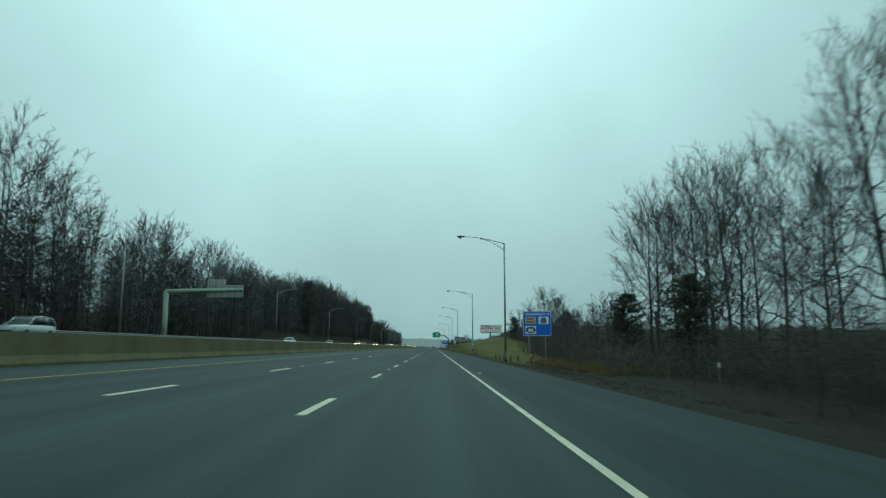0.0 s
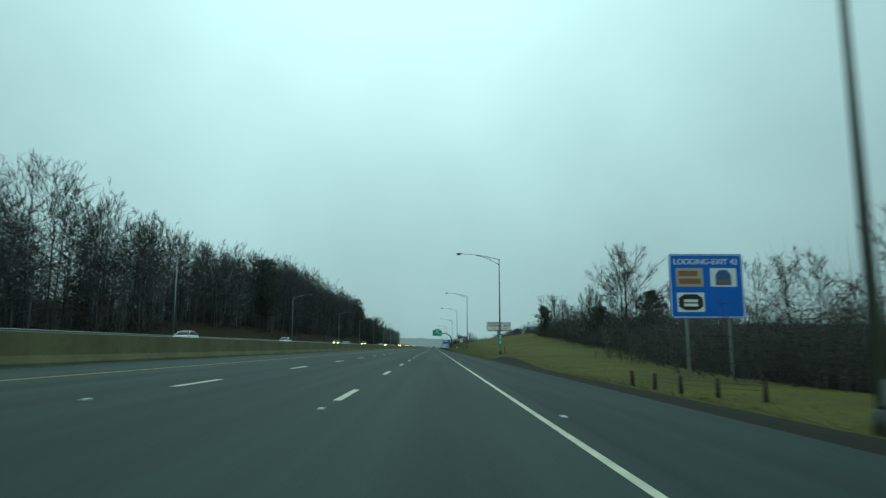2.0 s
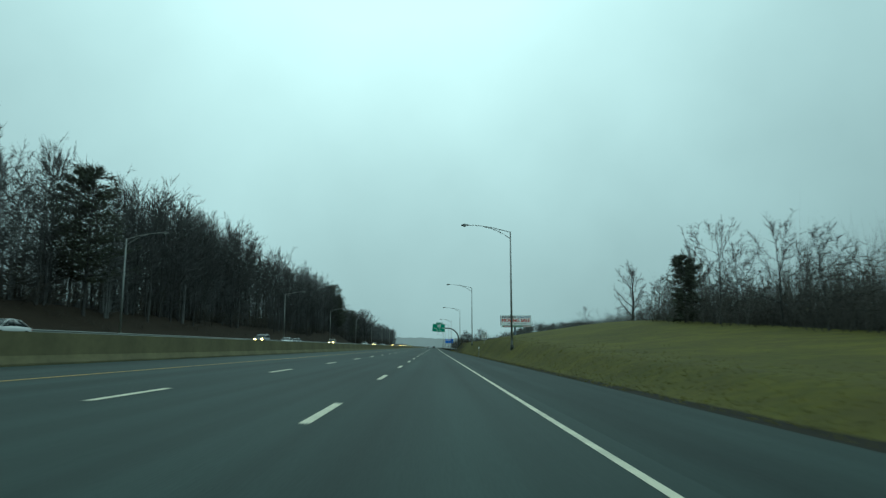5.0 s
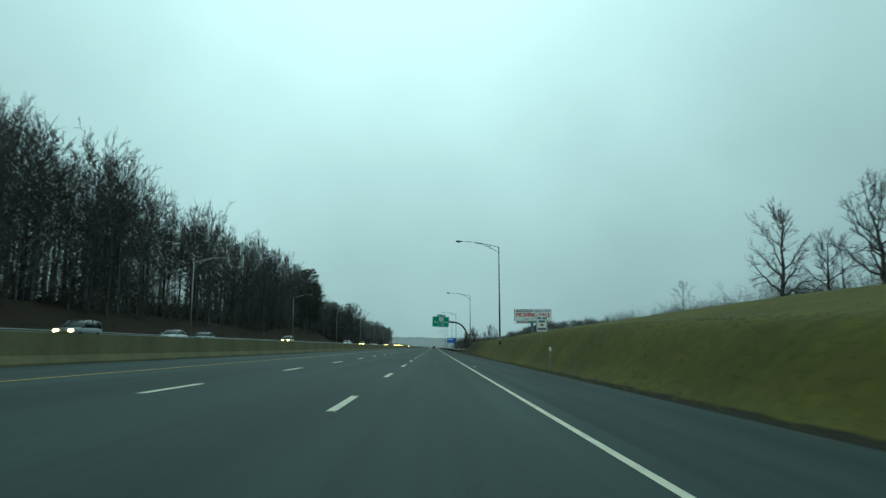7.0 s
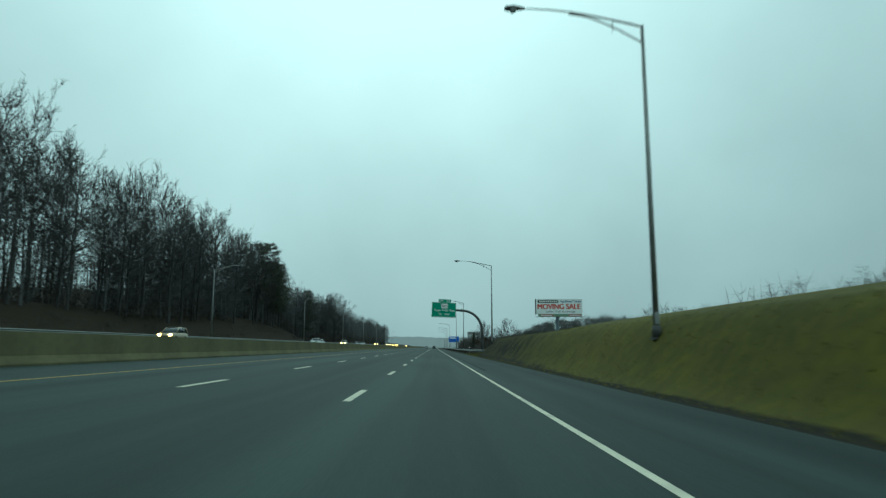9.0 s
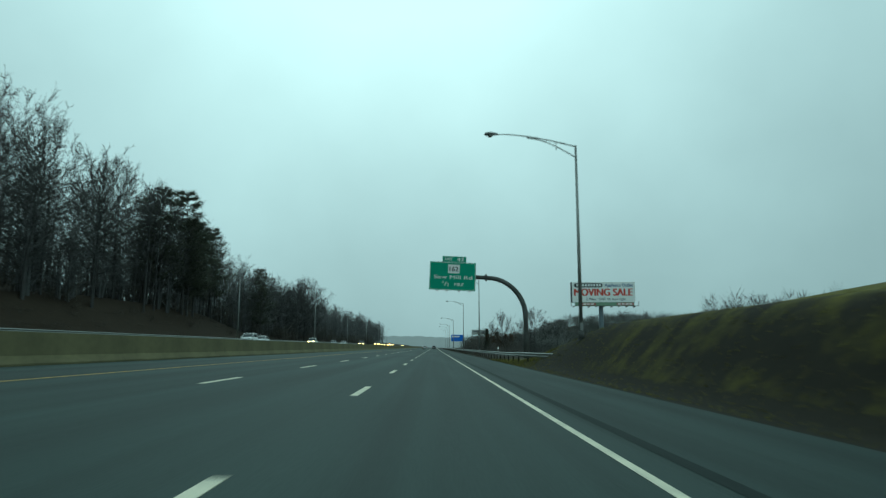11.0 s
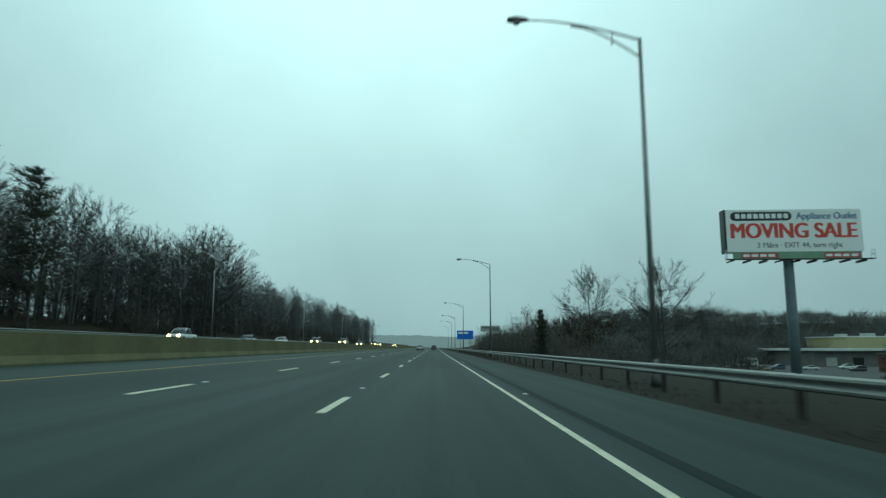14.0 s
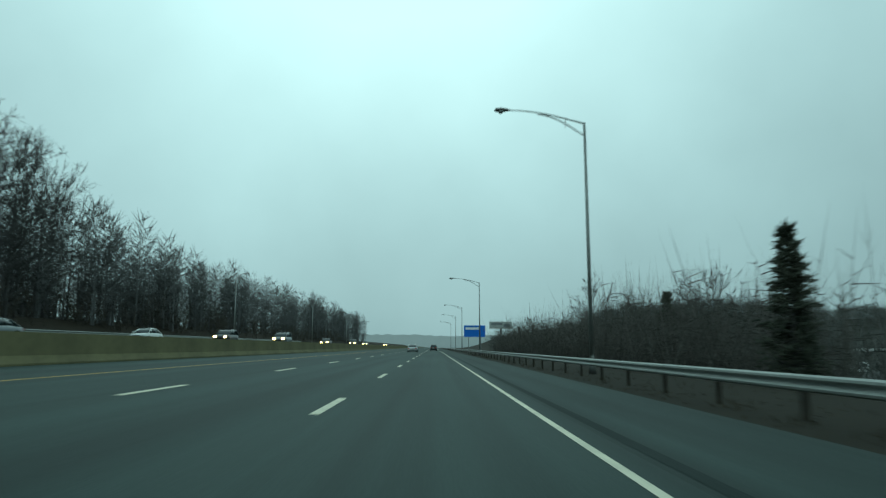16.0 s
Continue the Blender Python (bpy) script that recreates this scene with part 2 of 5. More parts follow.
M_BLADE = mat("grass_blades", (0.135, 0.120, 0.024), 0.9, 0, (0.066, 0.060, 0.018), 0.3, 5, 0.5, 0, island=0.35)

# ================= helpers =================
def part(name, bm, material, parent=None, label=""):
    me = bpy.data.meshes.new(name)
    bm.to_mesh(me)
    bm.free()
    for m in material if isinstance(material, (list, tuple)) else (material,):
        me.materials.append(m)
    ob = new(name, me)
    ob.parent = parent
    if label:
        ob["label"] = label
    return ob


def box(bm, x0, x1, y0, y1, z0, z1, bevel=0.0, m=None):
    r = bmesh.ops.create_cube(bm, size=1.0)
    mt = Matrix.Translation(((x0 + x1) / 2, (y0 + y1) / 2, (z0 + z1) / 2)) @ Matrix.Diagonal((x1 - x0, y1 - y0, z1 - z0, 1))
    bmesh.ops.transform(bm, matrix=(m @ mt) if m else mt, verts=r["verts"])
    if bevel:
        es = list({e for v in r["verts"] for e in v.link_edges})
        bmesh.ops.bevel(bm, geom=es, offset=bevel, segments=2, affect="EDGES", clamp_overlap=True)


def tube(bm, pts, radii, sides=8, cap=True):
    """A tube along points, with a radius for each."""
    rings = []
    up = Vector((0, 0, 1))
    for i, p in enumerate(pts):
        a, b = Vector(pts[max(i - 1, 0)]), Vector(pts[min(i + 1, len(pts) - 1)])
        d = (b - a).normalized()
        s = d.cross(up)
        s = s.normalized() if s.length > 1e-3 else Vector((1, 0, 0))
        u = s.cross(d)
        rings.append([bm.verts.new(Vector(p) + float(radii[i]) * (math.cos(k) * s + math.sin(k) * u)) for k in [2 * math.pi * j / sides for j in range(sides)]])
    for r0, r1 in zip(rings, rings[1:]):
        for j in range(sides):
            f = bm.faces.new((r0[j], r0[(j + 1) % sides], r1[(j + 1) % sides], r1[j]))
            f.smooth = True
    if cap:
        bm.faces.new(rings[0][::-1])
        bm.faces.new(rings[-1])


def mesh_np(name, verts, faces, material, smooth=False):
    """A mesh from arrays of corners and of faces with equally many corners each."""
    me = bpy.data.meshes.new(name)
    verts, faces = np.asarray(verts, np.float32), np.asarray(faces, np.int32)
    k = faces.shape[1]
    me.vertices.add(len(verts))
    me.vertices.foreach_set("co", verts.ravel())
    me.loops.add(faces.size)
    me.loops.foreach_set("vertex_index", faces.ravel())
    me.polygons.add(len(faces))
    me.polygons.foreach_set("loop_start", np.arange(0, faces.size, k, dtype=np.int32))
    me.polygons.foreach_set("loop_total", np.full(len(faces), k, np.int32))
    if smooth:
        me.polygons.foreach_set("use_smooth", np.ones(len(faces), bool))
    me.update(calc_edges=True)
    me.materials.append(material)
    return me


def empty(name, m, label, category, group="", kind=""):
    e = new(name)
    e.matrix_world = m
    e.empty_display_size = 0.3
    return tagged(e, label, category, group, kind)


# ================= the lie of the land =================
FALL = 0.040          # the carriageway falls to its outer edge
K = 1.14              # the plan of the roadside is drawn at this scale, across and up
X_EDGE, X_DASH, X_DASH2, X_YELLOW = -0.69, -4.40, -8.36, -12.0
X_PAVE, X_WALL = 3.13, -15.84
Y0, Y1 = -60.0, 1400.0


def road_z(x):
    return -FALL * (x + 2.64)


def ss(a, b, v):
    u = np.clip((v - a) / (b - a), 0.0, 1.0)
    return u * u * (3 - 2 * u)


def ground_z(x, y):
    """The height of the ground sheet, in metres."""
    x, y = np.asarray(x, float), np.asarray(y, float)
    base = -FALL * (np.clip(x, X_WALL, X_PAVE) + 2.64) - 0.03
    edge = X_WALL / K
    x = x / K
    # the other carriageway lies higher
    left = 0.67 * ss(edge - 0.5, edge - 0.9, x) + 0.025 * np.clip(-16.5 - x, 0, 19)
    bank = 4.4 * ss(-35.0, -43.5, x) + 4.5 * ss(-43.5, -75, x)
    bank = bank * (0.3 + 0.6 * ss(140, 195, y) + 0.35 * ss(370, 420, y) - 0.7 * ss(445, 490, y))
    # grass bank on the outer side
    crest = 4.7 * (0.2 * ss(85, 140, y) + 0.8 * ss(150, 255, y)) * (1 - ss(356, 392, y))
    hill = crest * (0.48 * ss(3.4, 6.0, x) + 0.52 * ss(4.5, 24.0, x)) + 0.5 * crest * ss(22, 60, x)
    ditch = -0.25 * ss(3.2, 6.0, x) * (1 - ss(100, 150, y))
    low = -5.2 * ss(5.5, 45.0, x) * ss(362, 400, y) * (1 - ss(690, 850, y)) + 17.0 * ss(30, 120, x) * ss(690, 850, y) * (1 + 0.16 * np.sin(x * 0.021) + 0.07 * np.sin(x * 0.09 + 1))
    low2 = -1.2 * ss(9, 26.0, x) * (1 - ss(90, 150, y))
    bumps = 0.008 * np.sin(x * 1.3 + y * 0.21) * np.sin(y * 0.37) * ss(3.2, 6.0, x)
    return base + K * (left + bank + hill + ditch + low + low2 + bumps)


def plan_z(x, y):
    """The height of the ground on the plan."""
    return float(ground_z(K * x, y)) / K


def build_ground():
    xs = K * np.unique(np.concatenate([np.linspace(-2600, -120, 16), np.linspace(-120, -48, 13), np.linspace(-48, -34, 15), np.array([-34, -25, -17.2, -16.6, -16.2, X_WALL / K - 0.3, -15.6, -12, -6, -2, X_PAVE / K]), np.linspace(0, 9, 28), np.linspace(9, 30, 26), np.linspace(30, 80, 22), np.linspace(80, 320, 17), np.linspace(320, 2600, 14)]))
    ys = np.unique(np.concatenate([np.linspace(-2500, -60, 12), np.linspace(-60, 620, 241), np.linspace(620, 1400, 60), np.linspace(1400, 4500, 14)]))
    gx, gy = np.meshgrid(xs, ys)
    gz = ground_z(gx, gy)
    v = np.stack([gx.ravel(), gy.ravel(), gz.ravel()], 1)
    n, m = gx.shape
    i = np.arange((n - 1) * (m - 1))
    a = (i // (m - 1)) * m + i % (m - 1)
    f = np.stack([a, a + 1, a + m + 1, a + m], 1)
    me = mesh_np("ground", v, f, M_GROUND, True)
    # how far leaf litter takes the place of grass
    px, py = v[:, 0] / K, v[:, 1]
    litter = ss(-34.6, -36.0, px) + (px > 2.0) * (1 - ss(54, 64, py)) * (1 - ss(23, 28, px)) + (px > 2.0) * (1 - ss(3.0, 4.0, px)) + ss(-1.0, 1.5, px - 14.5 - 8.0 * ss(110, 160, py)) * (1 - ss(225, 245, py)) * (px > 2)
    litter += ss(2.7, 2.9, px) * ss(356, 374, py) * (1 - ss(60, 75, px)) * (1 - 0.55 * ss(4.0, 5.2, px) * (1 - ss(400, 420, py))) + ss(405, 424, py) * (px > 2.0) * (1 - ss(60, 75, px)) + ss(55, 65, px) * ss(670, 700, py)
    litter += (px > 2.6) * (1 - ss(-0.4, 0.4, px - 4.2 - 1.0 * ss(95, 125, py))) * ss(58, 66, py) * (1 - ss(131, 142, py))
    litter += 0.6 * ss(2.7, 3.2, px) * (1 - ss(5.0, 9.5, px)) * ss(285, 340, py) * (1 - ss(372, 380, py))
    at = me.attributes.new("litter", "FLOAT", "POINT")
    at.data.foreach_set("value", np.clip(litter, 0, 1).astype(np.float32))
    at = me.attributes.new("fallen_leaves", "FLOAT", "POINT")
    at.data.foreach_set("value", (ss(-34.4, -35.6, px) * (0.35 + 0.65 * ss(140, 190, py) * (1 - ss(445, 480, py)))).astype(np.float32))
    return tagged(new("ground", me), "winter grass and leaf litter ground with banks beside the road", "ground", kind="structure")


build_ground()


def strip(name, x0, x1, y0, y1, zoff, material, thick=0.0, step=20.0, zf=road_z):
    bm = bmesh.new()
    n = max(1, int((y1 - y0) / step))
    rows = []
    for k in range(n + 1):
        y = y0 + (y1 - y0) * k / n
        rows.append([bm.verts.new((x, y, zf(x) + zoff)) for x in (x0, x1)])
    for a, b in zip(rows, rows[1:]):
        bm.faces.new((a[0], a[1], b[1], b[0]))
    if thick:
        g = bmesh.ops.extrude_face_region(bm, geom=bm.faces[:])
        bmesh.ops.translate(bm, vec=(0, 0, -thick), verts=[e for e in g["geom"] if isinstance(e, bmesh.types.BMVert)])
        bmesh.ops.recalc_face_normals(bm, faces=bm.faces[:])
    return part(name, bm, material)


tagged(strip("road", X_WALL + 0.3, X_EDGE + 0.43, Y0, Y1, 0.02, M_ASPHALT, 0.05), "dark grey asphalt carriageway, three lanes, faintly worn", "road", kind="structure")
tagged(strip("road_shoulder", X_EDGE + 0.43, X_PAVE, Y0, Y1, 0.017, M_SHOULDER, 0.05), "grey asphalt hard shoulder", "road", kind="structure")
tagged(strip("edge_line", X_EDGE - 0.06, X_EDGE + 0.06, Y0, Y1, 0.024, M_WHITE), "solid white edge line on asphalt", "road marking", kind="structure")
tagged(strip("median_edge_line", X_YELLOW - 0.06, X_YELLOW + 0.06, Y0, Y1, 0.024, M_YELLOW), "solid yellow edge line on asphalt", "road marking", kind="structure")
tagged(strip("opposite_road", -36.3, X_WALL - 1.05, Y0, Y1, 0.0, M_ASPHALT, 0.05, zf=lambda x: float(ground_z(x, 0.0)) + 0.04), "asphalt carriageway of the opposite direction", "road", kind="structure")

tagged(strip("road_seam", X_EDGE + 0.56, X_EDGE + 0.78, 300.0, 760.0, 0.0205, M_SEAM), "dark sealed seam along the hard shoulder", "road seam", kind="structure")

PERIOD, DASH = 12.192, 3.27
for row, (xd, ph) in enumerate(((X_DASH, 10.35), (X_DASH2, 12.3))):
    first = None
    for k in range(-4, 70):
        y = ph + k * PERIOD
        bm = bmesh.new()
        box(bm, -0.075, 0.075, 0, DASH, 0, 0.006)
        if first is None:
            first = part("lane_dash", bm, M_WHITE)
            first.matrix_world = pose(xd, y, road_z(xd) + 0.02, 0, math.degrees(FALL), 0)
            tagged(first, "white painted lane dash on asphalt", "road marking", "lane dashes", "structure")
        else:
            bm.free()
            copy_thing(first, pose(xd, y, road_z(xd) + 0.02, 0, math.degrees(FALL), 0))

# raised reflective studs between the dashes
stud = None
for y in (30.3, 69.5, 246.5, 431.0, 466.3):
    for x in (X_DASH, X_DASH2, X_EDGE + 0.45):
        at = pose(x, y + 0.3 * (x > X_DASH), road_z(x) + 0.018)
        if stud is None:
            bm = bmesh.new()
            box(bm, -0.06, 0.06, -0.06, 0.06, 0, 0.025, 0.01)
            stud = part("road_stud", bm, M_SIGN_WHITE)
            stud.matrix_world = at
            tagged(stud, "small white reflective road stud", "road stud", "road studs", "structure")
        else:
            copy_thing(stud, at)


def build_wall():
    """The median barrier: a sloped-face concrete section, in cast lengths."""
    prof = [(0.30, 0.0), (0.30, 0.08), (0.14, 0.33), (0.08, 1.09), (-0.08, 1.09), (-0.14, 0.33), (-0.30, 0.08), (-0.30, 0.0)]
    length = 6.1
    bm = bmesh.new()
    rings = [[bm.verts.new((x, y, z)) for x, z in prof] for y in (0.002, length - 0.002)]
    for j in range(len(prof)):
        bm.faces.new((rings[0][j], rings[0][(j + 1) % 8], rings[1][(j + 1) % 8], rings[1][j]))
    bm.faces.new(rings[0][::-1])
    bm.faces.new(rings[1])
    bmesh.ops.recalc_face_normals(bm, faces=bm.faces[:])
    root = empty("median_barrier", pose(X_WALL, 0, 0), "long tan stained concrete median barrier", "barrier", kind="structure")
    seg = part("barrier_segment", bm, M_CONCRETE, root)
    z = road_z(X_WALL) + 0.0
    seg.location = (0, Y0, z)
    for k in range(1, 190):
        o = seg.copy()
        scene.collection.objects.link(o)
        o.location = (0, Y0 + k * length, z)


build_wall()

# ================= light poles =================
def build_light_pole(h=10.9, arm=4.6, label="tall grey steel street lamp with a long truss arm"):
    root = empty("street_lamp", pose(0, 0, 0), label, "street lamp", "street lamps along the shoulder")
    bm = bmesh.new()
    tube(bm, [(0, 0, 0), (0, 0, h * 0.5), (0, 0, h)], [0.12, 0.095, 0.07], 12)
    part("pole", bm, M_GALV, root)
    bm = bmesh.new()
    box(bm, -0.2, 0.2, -0.2, 0.2, -0.05, 0.06, 0.02)
    tube(bm, [(0, 0, 0.06), (0, 0, 0.46), (0, 0, 0.5)], [0.19, 0.165, 0.12], 12)
    part("base", bm, M_DARK_STEEL, root, "dark cast transformer base")
    bm = bmesh.new()
    top = [(-arm * u, 0, h - 0.05 + 0.75 * math.sin(u * math.pi / 2)) for u in np.linspace(0, 1, 9)]
    tube(bm, top, list(np.linspace(0.045, 0.03, 9)), 8)
    part("arm", bm, M_GALV, root)
    bm = bmesh.new()
    low = [(-arm * 0.62 * u, 0, h - 0.75 + (0.62 + 0.62) * math.sin(u * math.pi / 2.15)) for u in np.linspace(0, 1, 7)]
    tube(bm, low, [0.035] * 7, 8)
    part("brace", bm, M_GALV, root)
    bm = bmesh.new()
    tube(bm, [(-arm * 0.25, 0, h - 0.28), (-arm * 0.25, 0, h + 0.22)], [0.02, 0.02], 6)
    part("strut", bm, M_GALV, root)
    z = h + 0.70
    bm = bmesh.new()
    tube(bm, [(-arm + 0.05, 0, z), (-arm - 0.12, 0, z + 0.02), (-arm - 0.45, 0, z + 0.03), (-arm - 0.72, 0, z + 0.0), (-arm - 0.8, 0, z - 0.03)], [0.05, 0.1, 0.16, 0.13, 0.04], 10)
    bmesh.ops.scale(bm, vec=(1, 1.1, 0.8), space=Matrix.Translation((arm, 0, -z)), verts=bm.verts[:])
    head = part("lamp_head", bm, M_LAMP_GREY, root)
    bm = bmesh.new()
    tube(bm, [(-arm - 0.45, 0, z - 0.07), (-arm - 0.45, 0, z - 0.15), (-arm - 0.45, 0, z - 0.2)], [0.15, 0.12, 0.04], 10)
    part("lens", bm, M_LENS, head)
    bm = bmesh.new()
    box(bm, -0.09, 0.09, -0.14, -0.11, 0.55, 1.0, 0.01)
    part("access_cover", bm, M_GALV, root)
    return root


M_CONCRETE_GREY = mat("grey_concrete", (0.28, 0.28, 0.26), 0.9, 0, (0.2, 0.2, 0.19), 2, 20, 0.5, 0.3)
M_LAMP_GREY = mat("lamp_housing", (0.16, 0.165, 0.16), 0.5, 0.3, (0.12, 0.12, 0.12), 3, 20, 0.5)
M_LENS = mat("lamp_glass", (0.25, 0.27, 0.26), 0.2)
# y along the road, x, height of the pole's top, length of its arm
for y, x, top, arm in ((69.6, 4.6, 10.75, 3.75), (144.2, 5.42, 11.15, 4.3), (216.0, 4.85, 11.7, 3.9), (290.3, 5.0, 12.3, 4.2), (363.6, 5.25, 11.7, 4.2),
                       (437.0, 4.45, 11.0, 3.65), (509.4, 4.95, 11.6, 3.6), (583.5, 4.4, 10.3, 3.7), (656.8, 4.6, 10.5, 3.7), (730.0, 5.2, 11.3, 4.0), (803.0, 5.2, 11.3, 4.0)):
    z = float(ground_z(x * K, y)) - 0.03
    build_light_pole(top * K - z, arm * K).matrix_world = pose(x * K, y, z)
first = None
for k, y in enumerate((0, 74, 147, 221, 301, 369, 442.5, 518, 591, 665, 739, 812)):
    z = float(ground_z(-37.6, y)) - 0.03
    if k in (0, 6):
        lamp = build_light_pole(11.6, 3.9 if k == 0 else 1.1, "grey steel street lamp beside the opposite carriageway")
        lamp["group"] = "street lamps by the opposite carriageway"
        lamp.matrix_world = pose(-37.6, y, z, 0, 0, 180)
    else:
        copy_thing(lamp, pose(-37.6, y, z, 0, 0, 180))

# ================= signs =================
def words(text, size, material, parent, x, z, y=-0.012, width=None, name="letter", bold=0.0):
    """Raised lettering that faces -y, its lower left at (x, y, z): one object for each letter."""
    cu = bpy.data.curves.new(name, "FONT")
    cu.body, cu.size, cu.extrude = text, size, 0.004
    tmp = new("tmp", cu)
    me = bpy.data.meshes.new_from_object(tmp.evaluated_get(bpy.context.evaluated_depsgraph_get()))
    bpy.data.objects.remove(tmp)
    bpy.data.curves.remove(cu)
    co = np.array([v.co[:] for v in me.vertices])
    polys = [tuple(p.vertices) for p in me.polygons]
    bpy.data.meshes.remove(me)
    root_of = list(range(len(co)))

    def find(i):
        while root_of[i] != i:
            root_of[i] = root_of[root_of[i]]
            i = root_of[i]
        return i

    for p in polys:
        for q in p[1:]:
            root_of[find(q)] = find(p[0])
    spans = {}
    for i in range(len(co)):
        r = find(i)
        lo, hi = spans.get(r, (1e9, -1e9))
        spans[r] = (min(lo, co[i, 0]), max(hi, co[i, 0]))
    # pieces that stand over one another (the dot of an i) belong to one letter
    letters = []
    for r, (lo, hi) in sorted(spans.items(), key=lambda s: s[1]):
        if letters and lo < letters[-1][1] - 0.3 * min(hi - lo, letters[-1][1] - letters[-1][0]):
            letters[-1][1] = max(letters[-1][1], hi)
            letters[-1][2].add(r)
        else:
            letters.append([lo, hi, {r}])
    k = width / (co[:, 0].max() - co[:, 0].min()) if width else 1.0
    m = pose(x, y, z, 90, 0, 0) @ Matrix.Diagonal((k, 1, 1, 1)) @ Matrix.Translation((-co[:, 0].min(), 0, 0))
    for lo, hi, roots in letters:
        bm = bmesh.new()
        for n, dx in enumerate((0.0, bold, -bold) if bold else (0.0,)):
            made = {}
            for p in polys:
                if find(p[0]) in roots:
                    for i in p:
                        if i not in made:
                            made[i] = bm.verts.new(m @ Vector((co[i, 0] + dx, co[i, 1], co[i, 2] + 0.001 * n)))
                    bm.faces.new([made[i] for i in p])
        part(name, bm, material, parent)


def rounded(bm, x0, x1, z0, z1, y0, y1, r):
    """A flat panel with rounded corners, from y0 (face) to y1 (back)."""
    pts = []
    for cx, cz, a in ((x1 - r, z1 - r, 0), (x0 + r, z1 - r, 90), (x0 + r, z0 + r, 180), (x1 - r, z0 + r, 270)):
        pts += [(cx + r * math.cos(radians(a + b)), cz + r * math.sin(radians(a + b))) for b in (0, 30, 60, 90)]
    a = [bm.verts.new((x, y0, z)) for x, z in pts]
    b = [bm.verts.new((x, y1, z)) for x, z in pts]
    bm.faces.new(a)
    bm.faces.new(b[::-1])
    for k in range(len(pts)):
        bm.faces.new((a[k], b[k], b[(k + 1) % len(pts)], a[(k + 1) % len(pts)]))
    bmesh.ops.recalc_face_normals(bm, faces=bm.faces[:])


def panel(name, x0, x1, z0, z1, y0, y1, r, material, parent, label=""):
    bm = bmesh.new()
    rounded(bm, x0, x1, z0, z1, y0, y1, r)
    return part(name, bm, material, parent, label)


def border(name, x0, x1, z0, z1, r, w, material, parent, y=-0.006):
    """A thin raised frame just inside a panel's edge."""
    bm = bmesh.new()
    rings = []
    for d in (0, w):
        ring = []
        rr = max(r - d, 0.005)
        for cx, cz, a in ((x1 - d - rr, z1 - d - rr, 0), (x0 + d + rr, z1 - d - rr, 90), (x0 + d + rr, z0 + d + rr, 180), (x1 - d - rr, z0 + d + rr, 270)):
            ring += [bm.verts.new((cx + rr * math.cos(radians(a + b)), y, cz + rr * math.sin(radians(a + b)))) for b in (0, 30, 60, 90)]
        rings.append(ring)
    n = len(rings[0])
    for k in range(n):
        bm.faces.new((rings[0][k], rings[0][(k + 1) % n], rings[1][(k + 1) % n], rings[1][k]))
    g = bmesh.ops.extrude_face_region(bm, geom=bm.faces[:])
    bmesh.ops.translate(bm, vec=(0, 0.005, 0), verts=[e for e in g["geom"] if isinstance(e, bmesh.types.BMVert)])
    bmesh.ops.recalc_face_normals(bm, faces=bm.faces[:])
    return part(name, bm, material, parent)


def bars(rows, material, parent, y=-0.012, name="text_bar"):
    for x0, x1, z0, z1 in rows:
        bm = bmesh.new()
        box(bm, x0, x1, y, y + 0.008, z0, z1)
        part(name, bm, material, parent)


# ---- the green guide sign on its curved cantilever ----
GY = 389.8
sign = empty("guide_sign", pose(0.07, GY, 0.14) @ Matrix.Diagonal((K, 1, K, 1)), "green overhead exit sign with white lettering on a curved arm", "road sign")
SX0, SX1, SZ0, SZ1 = -2.80, 1.24, 5.76, 8.22
face = panel("sign_panel", SX0, SX1, SZ0, SZ1, 0, 0.06, 0.02, M_SIGN_GREEN, sign)
border("border", SX0 + 0.03, SX1 - 0.03, SZ0 + 0.03, SZ1 - 0.03, 0.22, 0.026, M_SIGN_WHITE, face)
tab = panel("exit_tab", -1.72, 0.38, SZ1 + 0.01, SZ1 + 0.53, 0, 0.05, 0.02, M_SIGN_GREEN, sign)
border("border", -1.70, 0.36, SZ1 + 0.03, SZ1 + 0.51, 0.08, 0.018, M_SIGN_WHITE, tab)
words("EXIT", 0.33, M_SIGN_WHITE, tab, -1.50, SZ1 + 0.17, width=0.66, bold=0.006)
words("42", 0.42, M_SIGN_WHITE, tab, -0.45, SZ1 + 0.13, width=0.62, bold=0.008)
shield = panel("route_shield", -1.20, -0.18, 7.24, 8.02, -0.02, -0.004, 0.06, M_SIGN_WHITE, face)
words("162", 0.56, M_BLACK, shield, -1.07, 7.43, y=-0.026, width=0.76, bold=0.010)
words("Saw Mill Rd", 0.47, M_SIGN_WHITE, face, -2.40, 6.75, width=3.34, bold=0.003)
words("1", 0.34, M_SIGN_WHITE, face, -1.63, 6.33, width=0.065)
words("/", 0.50, M_SIGN_WHITE, face, -1.48, 6.15, width=0.20, bold=0.004)
words("2", 0.34, M_SIGN_WHITE, face, -1.27, 6.12, width=0.19, bold=0.004)
words("MILE", 0.36, M_SIGN_WHITE, face, -0.60, 6.16, width=0.80, bold=0.006)
for x in (-2.1, -1.25, -0.2, 0.75):
    bm = bmesh.new()
    box(bm, x - 0.05, x + 0.05, 0.07, 0.17, SZ0 - 0.07, SZ1 + 0.05)
    box(bm, x - 0.09, x + 0.09, -0.04, 0.16, SZ0 - 0.10, SZ0 - 0.03, 0.01)
    part("mounting_rail", bm, M_ALU, sign)
